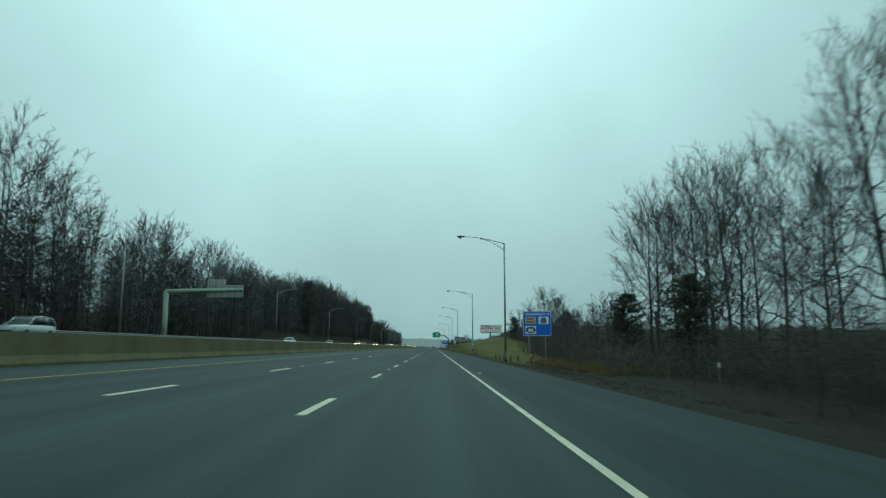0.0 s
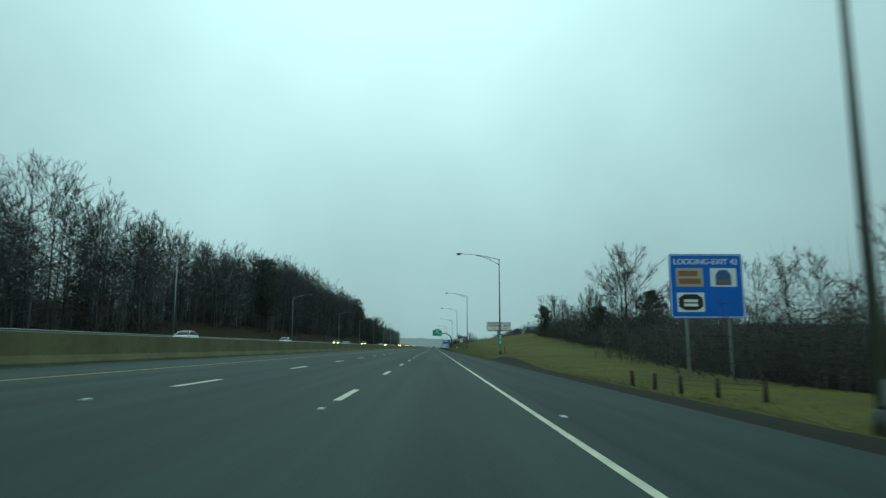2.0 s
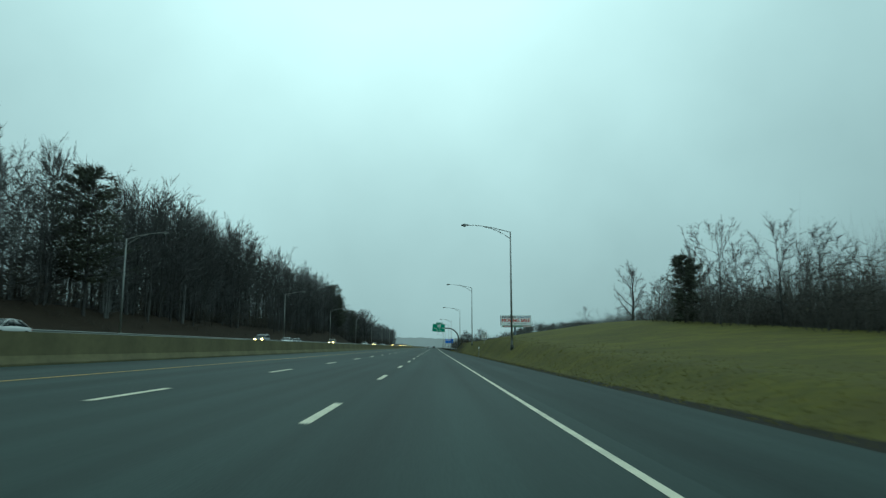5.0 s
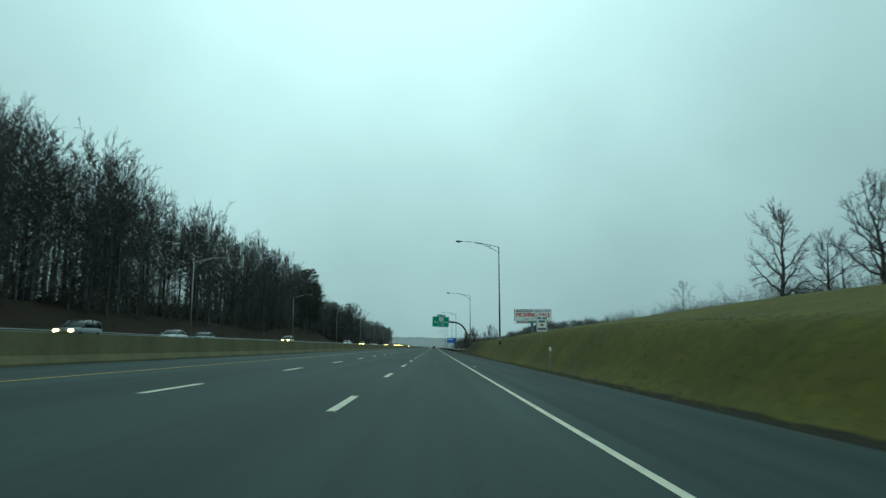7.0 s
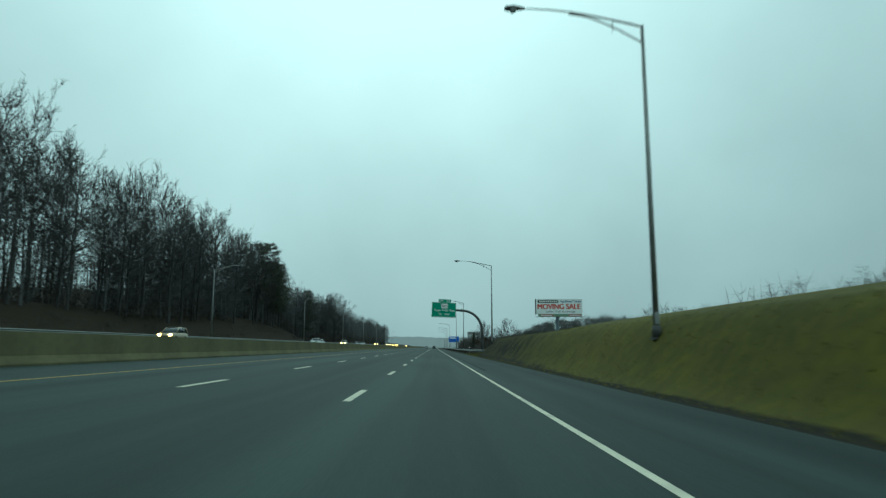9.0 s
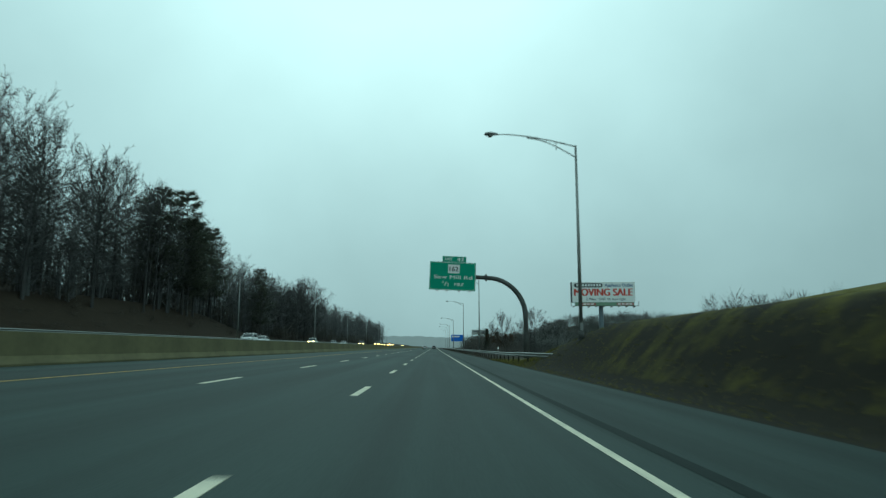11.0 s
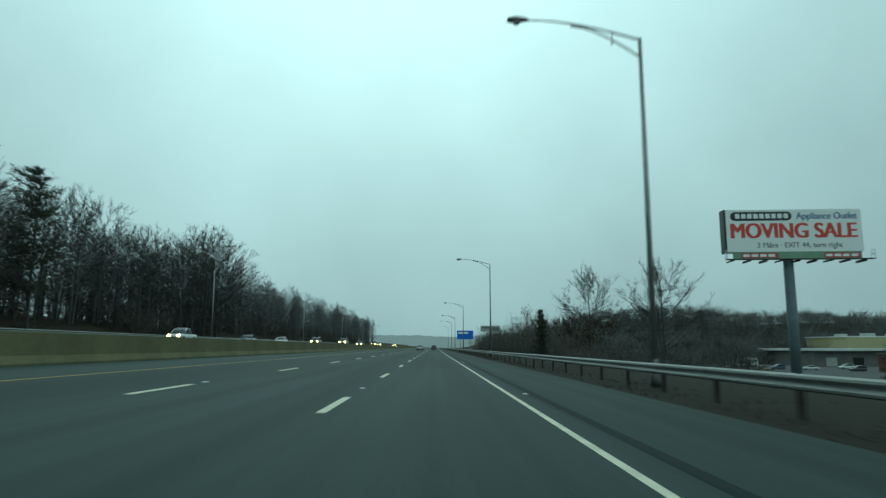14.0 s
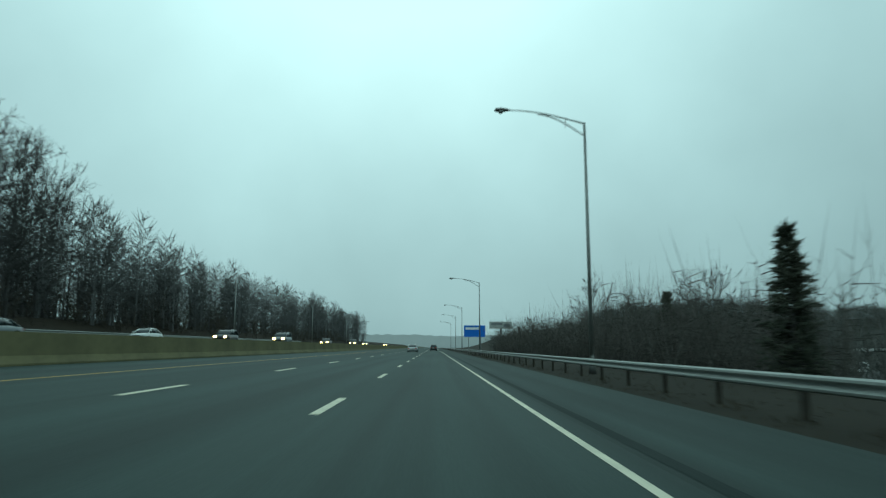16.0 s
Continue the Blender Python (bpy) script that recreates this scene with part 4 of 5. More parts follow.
def grow(rng, h, spread=0.2, base=0.45, limbs=10, subs=7, twigs=7, lean=0.03, low=2, thick=1.0, stout=1.0):
    """A bare tree h metres tall: a trunk, rising limbs that end on a domed crown, branches and fine twigs that fill it."""
    wood, boughs, twig = [], [], []
    span = h * spread
    mid = np.array([0.0, 0.0, h * (base + 0.42 * (1 - base))])
    lift = h - mid[2]
    up = np.array([0.0, 0.0, 1.0])

    def unit(v):
        return v / max(np.linalg.norm(v), 1e-6)

    n = 9
    sway = rng.normal(0, lean * h / n, (n + 1, 3)) * np.array([1, 1, 0])
    sway[0] = 0
    stem = np.cumsum(sway, 0) + np.outer(np.linspace(0, 0.86 * h, n + 1), up)
    girth = stout * (0.0085 * h + 0.035) * (1 - 0.86 * np.linspace(0, 1, n + 1))
    for a in range(n):
        wood.append((*stem[a], girth[a], *stem[a + 1], girth[a + 1]))

    def trunk_at(z):
        return np.array([np.interp(z, stem[:, 2], stem[:, c]) for c in range(3)]), float(np.interp(z, stem[:, 2], girth))

    def twiglets(a, b, d, count):
        for _ in range(count):
            p = a + (b - a) * rng.uniform(0.1, 1.0)
            out = unit(p - mid)
            e = unit(0.5 * d + 0.35 * out + 0.15 * up + 0.42 * rng.normal(0, 1, 3))
            q = p + e * h * rng.uniform(0.035, 0.075)
            twig.append((p, q, 0.014 * thick))
            for _ in range(2):
                g = p + (q - p) * rng.uniform(0.25, 0.9)
                f = unit(e + 0.1 * up + 0.45 * rng.normal(0, 1, 3))
                twig.append((g, g + f * h * rng.uniform(0.022, 0.05), 0.0095 * thick))

    def branch(p, d, length, r, count):
        for step in range(2):
            d = unit(d + 0.16 * rng.normal(0, 1, 3) + 0.10 * up)
            q = p + d * length / 2
            boughs.append((*p, r, *q, r * 0.6))
            twiglets(p, q, d, max(1, int(count * (0.35 + 0.3 * step) + rng.uniform(0, 1))))
            p, r = q, r * 0.6
        twiglets(p - d * 0.1, p, d, 1)

    for k in range(limbs):
        u = (k + rng.uniform(0.1, 0.9)) / limbs
        s, rs = trunk_at(h * (base * 0.85 + (0.80 - base * 0.85) * u ** 1.1))
        az = 2.4 * k + rng.uniform(-0.5, 0.5)
        phi = math.radians(-22 + 104 * u + rng.uniform(-12, 12))
        reach = rng.uniform(0.82, 1.0)
        t = mid + reach * np.array([span * math.cos(phi) * math.cos(az), span * math.cos(phi) * math.sin(az), lift * math.sin(phi)])
        c = np.array([s[0] + 0.62 * (t[0] - s[0]), s[1] + 0.62 * (t[1] - s[1]), s[2] + 0.36 * (t[2] - s[2])])
        pts = [(1 - v) ** 2 * s + 2 * v * (1 - v) * c + v * v * t for v in np.linspace(0, 1, 7)]
        for m in range(1, 6):
            pts[m] = pts[m] + rng.normal(0, 0.009 * h, 3)
        rad = np.linspace(rs * (0.55 if stout == 1.0 else 0.72), 0.016 * stout, 7)
        for m in range(6):
            boughs.append((*pts[m], rad[m], *pts[m + 1], rad[m + 1]))
        for m in range(subs):
            v = 0.22 + 0.78 * (m + rng.uniform(0, 1)) / subs
            w = min(int(v * 6), 5)
            p = pts[w] + (pts[w + 1] - pts[w]) * (v * 6 - w)
            d = unit(0.5 * unit(pts[w + 1] - pts[w]) + 0.4 * unit(p - mid) + 0.15 * up + 0.42 * rng.normal(0, 1, 3))
            branch(p, d, h * rng.uniform(0.07, 0.15) * (0.75 + 1.3 * spread), max(rad[w] * 0.45, 0.014), twigs)
        twiglets(pts[5], pts[6], unit(pts[6] - pts[5]), 3)
    for _ in range(low):
        z = h * rng.uniform(0.12, max(base, 0.2))
        p, rs = trunk_at(z)
        az = rng.uniform(0, 6.283)
        branch(p, unit(np.array([math.cos(az), math.sin(az), 0.3])), h * rng.uniform(0.06, 0.14), 0.025, 3)
    return wood, boughs, twig


def tree_arrays(seed, h, **kw):
    wood, boughs, twig = grow(np.random.default_rng(seed), h, **kw)
    v, f = tube_np(wood, 6 if h > 11 else 4)
    v1, f1 = tube_np(boughs, 3)
    v2, f2 = spikes_np([t[0] for t in twig], [t[1] for t in twig], [t[2] for t in twig])
    k = h / max(v2[:, 2].max(), v1[:, 2].max())
    return (np.concatenate([v, v1]) * k, np.concatenate([f, f1 + len(v)])), (v2 * k, f2)


def tree_meshes(seed, h, bark=None, **kw):
    (v, f), (v2, f2) = tree_arrays(seed, h, **kw)
    return mesh_np("trunk", v, f, bark or M_BARK, True), mesh_np("crown", v2, f2, M_TWIG), (v, f), (v2, f2)


def plant(meshes, x, y, rot, scale, name, label, group, sz=1.0):
    root = empty(name, Matrix.LocRotScale((x * K, y, float(ground_z(x * K, y)) - 0.15), Euler((0, 0, rot)), (scale * K, scale * K, scale * sz * K)), label, "tree", group)
    for nm, me in zip(("trunk", "crown", "leaves"), [m for m in meshes if isinstance(m, bpy.types.Mesh)]):
        o = new(nm, me)
        o.parent = root
    return root


def scatter(name, arrays, places, material, label, category):
    """ONE object of many copies of the given arrays at (x, y, rotation, scale, height scale)."""
    vs, fs, base = [], [], 0
    for (k, x, y, rot, sc, hz) in places:
        v, f = arrays[k]
        x, sc, hz = x * K, sc * K, hz * K
        c, s = math.cos(rot) * sc, math.sin(rot) * sc
        w = np.stack([v[:, 0] * c - v[:, 1] * s + x, v[:, 0] * s + v[:, 1] * c + y, v[:, 2] * hz + float(ground_z(x, y)) - 0.1], 1)
        vs.append(w)
        fs.append(f + base)
        base += len(v)
    me = mesh_np(name, np.concatenate(vs), np.concatenate(fs), material)
    return tagged(new(name, me), label, category, kind="stuff")


# -------- kinds of tree --------
TALL = [tree_meshes(10 + k, 20.0, spread=0.22 + 0.02 * (k % 3), base=0.40 + 0.04 * (k % 3), limbs=12, subs=5, twigs=5, low=5, thick=2.45) for k in range(7)]
WIDE = [tree_meshes(30 + k, 12.0, spread=0.33 + 0.03 * (k % 2), base=0.22 + 0.05 * (k % 3), limbs=13, subs=5, twigs=5, lean=0.05, low=4, thick=2.0) for k in range(4)]
FULL = [tree_meshes(240 + k, 12.0, spread=0.36, base=0.15, limbs=20, subs=9, twigs=7, lean=0.02, low=4, thick=1.35) for k in range(2)]
ROADSIDE = [tree_meshes(260 + k, 18.0, spread=0.21, base=0.28, limbs=16, subs=8, twigs=7, lean=0.03, low=4, thick=1.1) for k in range(4)]
STOUT = [tree_meshes(280 + k, 12.0, spread=0.34 - 0.05 * (k % 2), base=0.12, limbs=13, subs=8, twigs=6, lean=0.09, low=6, thick=1.7, stout=2.1) for k in range(3)]
HILL = [tree_arrays(60 + k, 10.0, spread=0.32, base=0.12, limbs=7, subs=4, twigs=5, low=1, thick=1.2) for k in range(4)]


def thicket_arrays(seed, h, r, stems=17, twigs=9, thick=1.0):
    """A clump of thin leafless stems with side twigs."""
    g = np.random.default_rng(seed)
    a, b, rad = [], [], []
    for _ in range(stems):
        p = np.array([g.normal(0, r * 0.45), g.normal(0, r * 0.45), 0])
        t = p + np.array([g.normal(0, 0.28), g.normal(0, 0.28), 1.0]) * h * g.uniform(0.5, 1.05)
        a.append(p), b.append(t), rad.append(g.uniform(0.03, 0.06) * thick)
        for _ in range(twigs):
            u = g.uniform(0.08, 0.72)
            s = p + (t - p) * u
            e = np.array([g.normal(0, 0.8), g.normal(0, 0.8), g.uniform(-0.1, 1.0)])
            ln = h * g.uniform(0.1, 0.28)
            a.append(s), b.append(s + e / np.linalg.norm(e) * ln), rad.append(g.uniform(0.018, 0.034) * thick)
    return spikes_np(a, b, rad)


THICKET = [thicket_arrays(90 + k, 4.0, 2.4, 14, 13, 0.8) for k in range(5)]
SOFT = [thicket_arrays(110 + k, 4.0, 2.6, 21, 12, 0.52) for k in range(5)]
THIN = [thicket_arrays(100 + k, 4.0, 2.4, 24, 9, 0.55) for k in range(5)]


def bush_arrays(seed, h, r, n=84):
    """A round leafless crown of long sprays, for hillsides far off."""
    g = np.random.default_rng(seed)
    d = g.normal(0, 1, (n, 3))
    d[:, 2] = np.abs(d[:, 2]) + 0.35
    d /= np.linalg.norm(d, axis=1, keepdims=True)
    p0 = np.stack([g.normal(0, 0.28 * r, n), g.normal(0, 0.28 * r, n), g.uniform(0.05, 0.55, n) * h], 1)
    return spikes_np(p0, p0 + d * np.array([r, r, h * 0.5]) * g.uniform(0.35, 1.0, (n, 1)), g.uniform(0.04, 0.095, n))


def deep_arrays(seed, h):
    """A plain forest tree: a thin trunk and a crown of coarse sprays."""
    g = np.random.default_rng(seed)
    n = 145
    u = g.uniform(0.02, 0.97, n) ** 0.9
    reach = 3.9 * np.sqrt(np.clip(1 - ((u - 0.5) / 0.52) ** 2, 0.08, 1))
    az = g.uniform(0, 6.283, n)
    out = np.stack([np.cos(az), np.sin(az)], 1)
    p0 = np.concatenate([out * (reach * g.uniform(0, 0.45, n))[:, None], (u * h)[:, None]], 1)
    turn = az + g.normal(0, 0.5, n)
    p1 = np.concatenate([np.stack([np.cos(turn), np.sin(turn)], 1) * (reach * g.uniform(0.5, 1.0, n))[:, None], (u * h + g.uniform(0.4, 2.6, n))[:, None]], 1)
    p0 = np.concatenate([p0, [[0, 0, 0]], [[0.3, 0, 0]]])
    p1 = np.concatenate([p1, [[0.2, 0.1, h * 0.95]], [[0.9, 0.4, h * 0.8]]])
    return spikes_np(p0, p1, np.concatenate([g.uniform(0.04, 0.078, n), [0.2, 0.16]]))


DEEP = [deep_arrays(160 + k, 18.0) for k in range(4)]
BUSH = [bush_arrays(140 + k, 9.0, 3.6) for k in range(5)]


def conifer_meshes(seed, h, width, trunk_bare, layers, tufts, dome=False):
    """A trunk with whorls of drooping boughs, each a spray of needle tufts."""
    g = np.random.default_rng(seed)
    wood = [(0, 0, h * k / 8, 0.012 * h * (1 - k / 9), g.normal(0, 0.02), g.normal(0, 0.02), h * (k + 1) / 8, 0.012 * h * (1 - (k + 1) / 9)) for k in range(8)]
    wood = [(0, 0, w[2], w[3], 0, 0, w[6], w[7]) for w in wood]
    a, b, rad = [], [], []
    for k in range(layers):
        u = trunk_bare + (1 - trunk_bare) * (k + g.uniform(-0.3, 0.3)) / layers
        reach = width * (1.0 - (max(u - trunk_bare, 0) / (1 - trunk_bare)) ** 1.05) * g.uniform(0.65, 1.15) + 0.12
        if dome:
            reach = width * math.sqrt(max(1 - (1.9 * min(max(u, 0.02), 0.98) - 0.85) ** 2, 0.04)) * g.uniform(0.55, 1.2)
        for _ in range(g.integers(4, 7)):
            az = g.uniform(0, 6.283)
            d = np.array([math.cos(az), math.sin(az), g.uniform(0.05, 0.5)])
            p = np.array([0, 0, u * h])
            q = p + d * reach * g.uniform(0.6, 1.1)
            wood.append((*p, 0.02 + 0.002 * h, *q, 0.012))
            for _ in range(tufts):
                s = p + (q - p) * g.uniform(0.2, 1.05) + g.normal(0, 0.05 * reach + 0.04, 3)
                e = d + g.normal(0, 0.55, 3)
                a.append(s), b.append(s + e / np.linalg.norm(e) * g.uniform(0.02, 0.04) * (h + 4)), rad.append(g.uniform(0.035, 0.07))
    return mesh_np("trunk", *tube_np(wood, 5), M_BARK, True), mesh_np("crown", *spikes_np(a, b, rad), M_NEEDLE)


PINE = [conifer_meshes(120 + k, 19.0, 4.6, 0.22, 22, 36, True) for k in range(3)]
ROUND = [conifer_meshes(136 + k, 7.0, 1.9, 0.04, 24, 34, True) for k in range(2)]
CEDAR = [conifer_meshes(130 + k, 6.5, 1.3, 0.05, 34, 16) for k in range(2)]

# -------- the wood on the median side --------
TOPS = ((-60, 23), (68, 25), (84, 19), (110, 21), (200, 22), (250, 25.8), (300, 26.6), (360, 26.5), (430, 26.5), (452, 24), (470, 20.5), (490, 20.5), (515, 19.5), (530, 21), (545, 21.3), (558, 20.5), (575, 19.5), (600, 18.5), (660, 18.5), (1400, 19))
rng = np.random.default_rng(5)


def wood_top(y):
    return float(np.interp(y, [t[0] for t in TOPS], [t[1] for t in TOPS]))


for k in range(178):
    y = -12 + k * 3.25 + rng.uniform(-2, 2)
    x = -40.2 - abs(rng.normal(0, 3.4))
    hh = (wood_top(y) - plan_z(x, y)) * rng.uniform(0.78, 1.05)
    pine = 430 < y < 460 or 225 < y < 231
    if pine:
        plant(PINE[k % 3], x, y, rng.uniform(0, 6.28), hh / 19.0, "pine_tree", "tall dark pine tree at the edge of a wood", "pines in the wood")
    elif k % 2:
        plant(WIDE[rng.integers(4)], x, y, rng.uniform(0, 6.28), hh / 17.4, "bare_tree", "spreading bare grey winter tree in a roadside wood", "bare trees in the wood", 1.45)
    else:
        plant(TALL[rng.integers(7)], x, y, rng.uniform(0, 6.28), hh / 20.0, "bare_tree", "tall bare grey winter tree in a roadside wood", "bare trees in the wood")
for k in range(34):
    x, y = -43.0 - rng.uniform(0, 12), 262 + k * 3.2 + rng.uniform(-1.5, 1.5)
    plant(TALL[(1, 4, 2, 5)[k % 4]], x, y, rng.uniform(0, 6.28), (wood_top(y) - plan_z(x, y)) * rng.uniform(0.84, 1.0) / 20.0, "bare_tree", "tall bare grey winter tree in a roadside wood", "bare trees in the wood")
for x, y, h in ((-37.6, 529.0, 18.8), (-38.5, 539.0, 18.0), (-38.0, 520.0, 16.0)):
    plant(FULL[int(y) % 2], x, y, y, h / 12.0, "bare_tree", "large domed bare tree at the edge of the wood", "bare trees in the wood")
plant(PINE[1], -38.4, 481.0, 1.0, (17.4 - plan_z(-38.4, 481.0)) / 19.0, "pine_tree", "tall dark pine tree at the edge of a wood", "pines in the wood")
under = []
for k in range(300):
    y = -15 + k * 2.7 + rng.uniform(-1.5, 1.5)
    deep = rng.uniform(0, 1) ** 1.3 * 14
    tall = 0.55 + 0.09 * deep + 0.5 * noise.noise((y * 0.06, deep * 0.1, 3.0)) + rng.uniform(0, 0.7)
    under.append((rng.integers(5), -41.0 + 2.4 * float(ss(180, 140, y) + ss(455, 480, y)) - deep + 1.6 * noise.noise((y * 0.04, 9.0, 1.0)), y, rng.uniform(0, 6.28), rng.uniform(1.0, 1.9), max(tall, 0.35)))


def thin(x, y):
    """Where the wood is so thin that the sky shines in between the trunks."""
    v = y - (-x - 41.0) * 1.7
    return 312 < v < 350


deepw = []
for k in range(700):
    y = -25 + k * 1.32 + rng.uniform(-2, 2)
    x = (-42.5 if y < 560 else -40) - rng.uniform(0, 1) ** 1.3 * 20
    if thin(x, y) and rng.uniform() < 0.55:
        continue
    sc = (wood_top(y) - plan_z(x, y)) * (rng.uniform(0.78, 1.0) if 235 < y < 335 else rng.uniform(0.6, 0.92) if y < 560 else rng.uniform(0.75, 1.0)) / 18.0
    deepw.append((rng.integers(4), x, y, rng.uniform(0, 6.28), max(sc, 0.85), sc))
for k in range(250):
    x, y = -41.2 - rng.uniform(0, 7), -20 + k * 2.5 + rng.uniform(-1.5, 1.5)
    if thin(x, y) and rng.uniform() < 0.6:
        continue
    deepw.append((rng.integers(4), x, y, rng.uniform(0, 6.28), rng.uniform(0.8, 1.1), rng.uniform(0.28, 0.52)))
for k in range(170):
    y = -20 + k * 3.9 + rng.uniform(-2, 2)
    if 302 < y < 355:
        continue
    deepw.append((rng.integers(4), -40.3 - rng.uniform(0, 6), y, rng.uniform(0, 6.28), rng.uniform(0.8, 1.1), rng.uniform(0.62, 0.95) if 240 < y < 470 else rng.uniform(0.42, 0.72)))
scatter("deep_wood", DEEP, deepw, M_DEEP, "dark depth of a bare winter wood", "woodland")
low = []
for k in range(140):
    y = 60 + k * 3.3 + rng.uniform(-2, 2)
    low.append((rng.integers(5), -36.6 - rng.uniform(0, 4.6), y, rng.uniform(0, 6.28), rng.uniform(0.35, 0.8), rng.uniform(0.12, 0.38)))
scatter("bank_brush", THIN, low, M_BRUSH, "low brown leafless brush on the bare bank", "brush")
scatter("undergrowth", THICKET, under, M_BRUSH, "tangled brown leafless undergrowth below the wood", "undergrowth")

# -------- trees of the outer side --------
GRP = "bare trees by the shoulder"
for k, (x, y, h) in enumerate(((14.5, 12.0, 17), (17.5, 19.0, 17), (13.5, 25.0, 15), (19.0, 30.5, 17), (15.2, 36.5, 14), (20.5, 42.0, 15.5), (18.4, 51.0, 18.0), (22.0, 55.0, 16),
                               (21.6, 67.6, 22.0), (20.5, 61.0, 15), (24.5, 48.0, 17), (26.0, 36.0, 17), (23.0, 24.0, 18), (28.0, 60.0, 14), (12.6, 3.0, 15), (23.8, 68.8, 21.0), (25.4, 66.0, 21.0), (14.2, 55.4, 15.4), (15.2, 57.2, 14.6), (15.6, 54.0, 13.6))):
    plant(ROADSIDE[k % 4], x, y, k * 1.7, h / 18.0, "bare_tree", "tall bare many-branched winter tree in roadside brush", GRP)
for k, (x, y, h) in enumerate(((17.5, 83.5, 8.0), (19.0, 90.0, 9.5), (16.5, 97.0, 7.5), (21.0, 103.0, 8.5), (17.5, 109.0, 7.0), (22.0, 114.0, 9.0), (19.5, 123.0, 8.0), (23.0, 130.0, 7.5), (22.0, 145.0, 8.0), (24.5, 157.0, 7.5), (22.5, 176.0, 7.5), (21.5, 192.0, 7.0), (22.5, 200.0, 8.5), (18.6, 138.4, 12.4), (25.4, 167.0, 13.2),
                               (27.0, 150.0, 8.0), (23.0, 182.0, 8.5), (21.5, 209.0, 9.5), (25.0, 214.0, 8.0), (28.3, 297.6, 4.6), (43.0, 288.0, 8.0))):
    plant(FULL[k % 2] if h > 11 else WIDE[k % 4], x, y, k * 2.1, h / 12.0 * (0.95 if y > 260 else 1.0), "bare_tree", "spreading bare winter tree at the edge of the grass", "spreading bare trees", 1.1 if y > 260 else 1.0)
for k, (x, y, h) in enumerate(((34.0, 284.0, 12.2), (39.2, 284.0, 8.6), (45.4, 284.0, 14.8), (47.6, 285.0, 12.0))):
    plant(STOUT[(1, 0, 2, 0)[k]], x, y, k * 2.1, h / 12.0, "bare_tree", "stout forked bare tree on top of the grass bank", "bare trees on the bank", 1.0)
SHRUB = [(mesh_np("trunk", *a, M_BARK, True), mesh_np("crown", *b, M_TWIG)) for a, b in HILL]
rng = np.random.default_rng(9)
for k in range(70):
    if k < 30:
        y = 4 + k * 2.4 + rng.uniform(-1, 1)
        x, h = 11.5 + abs(rng.normal(0, 5)), rng.uniform(3.5, 8.0)
    else:
        y = 78 + (k - 30) * 3.9 + rng.uniform(-1.5, 1.5)
        x, h = 15.5 + 7.0 * float(ss(110, 160, y)) + abs(rng.normal(0, 3)), rng.uniform(3.0, 6.2)
    plant(SHRUB[k % 4], x, y, rng.uniform(0, 6.28), h / 10.0, "bare_shrub", "bare many-stemmed shrub at the edge of the verge", "bare shrubs")
rng = np.random.default_rng(8)
brush = []
for k in range(120):
    y = -6 + k * 0.66 + rng.uniform(-0.5, 0.5)
    off = abs(rng.normal(0, 5.5))
    tall = 0.35 + 0.06 * off + 0.55 * noise.noise((y * 0.12, off * 0.15, 7.0)) + rng.uniform(0, 0.5)
    brush.append((rng.integers(5), 8.8 + off + (2.0 if y > 56 else 0), y, rng.uniform(0, 6.28), rng.uniform(0.6, 1.3), max(tall, 0.25)))
scatter("brush", THIN, brush, M_BRUSH_GREY, "thin leafless brown brush under the roadside trees", "brush")
brush = []
for k in range(230):
    y = 70 + k * 0.7 + rng.uniform(-0.5, 0.5)
    off = abs(rng.normal(0, 4.5))
    tall = 0.4 + 0.08 * off + 0.9 * noise.noise((y * 0.07, off * 0.15, 17.0)) + rng.uniform(0, 0.75)
    brush.append((rng.integers(5), 14.0 + 8.0 * float(ss(110, 160, y)) + off, y, rng.uniform(0, 6.28), rng.uniform(0.8, 1.5), max(tall, 0.35) * (1.0 + 0.25 * float(ss(120, 150, y)))))
for k in range(30):
    brush.append((rng.integers(5), 30 + rng.uniform(0, 32), 300 + rng.uniform(0, 50), rng.uniform(0, 6.28), rng.uniform(0.9, 1.4), rng.uniform(0.7, 1.1)))
for k in range(26):
    brush.append((rng.integers(5), 31.5 + k * 0.75, 281 + rng.uniform(-2, 3), rng.uniform(0, 6.28), rng.uniform(0.6, 1.0), rng.uniform(0.6, 1.3)))
for k in range(22):
    brush.append((rng.integers(5), 44 + rng.uniform(0, 30), 225 + k * 3.0, rng.uniform(0, 6.28), rng.uniform(1.2, 2.0), rng.uniform(0.9, 1.4)))
scatter("brush", SOFT, brush, M_BRUSH_GREY, "dense leafless brown brush beside the grass verge", "brush")

# -------- beyond the guardrail --------
oak = plant(FULL[0], 12.2, 483.4, 2.2, 0.84, "oak_tree", "bare oak with some dry brown leaves still hanging", "trees beyond the guardrail", 1.0)
g = np.random.default_rng(3)
tw = FULL[0][3][0].reshape(-1, 4, 3)[:, 3]
low = tw[(tw[:, 2] < 5.6)]
pick = low[g.choice(len(low), min(2600, len(low)), replace=False)]
lv = pick + g.normal(0, 0.05, pick.shape)
me = mesh_np("leaves", *spikes_np(lv, lv + g.normal(0, 0.10, lv.shape), np.full(len(lv), 0.06)), M_LEAF)
lo = new("leaves", me)
lo.parent = oak
plant(FULL[1], 18.9, 483.0, 2.0, 11.5 / 12.0, "bare_tree", "round bare tree with many upright limbs", "trees beyond the guardrail")
plant(CEDAR[0], 10.2, 501.0, 0.4, 0.9, "cedar_tree", "slim dark cedar tree behind the guardrail", "trees beyond the guardrail")
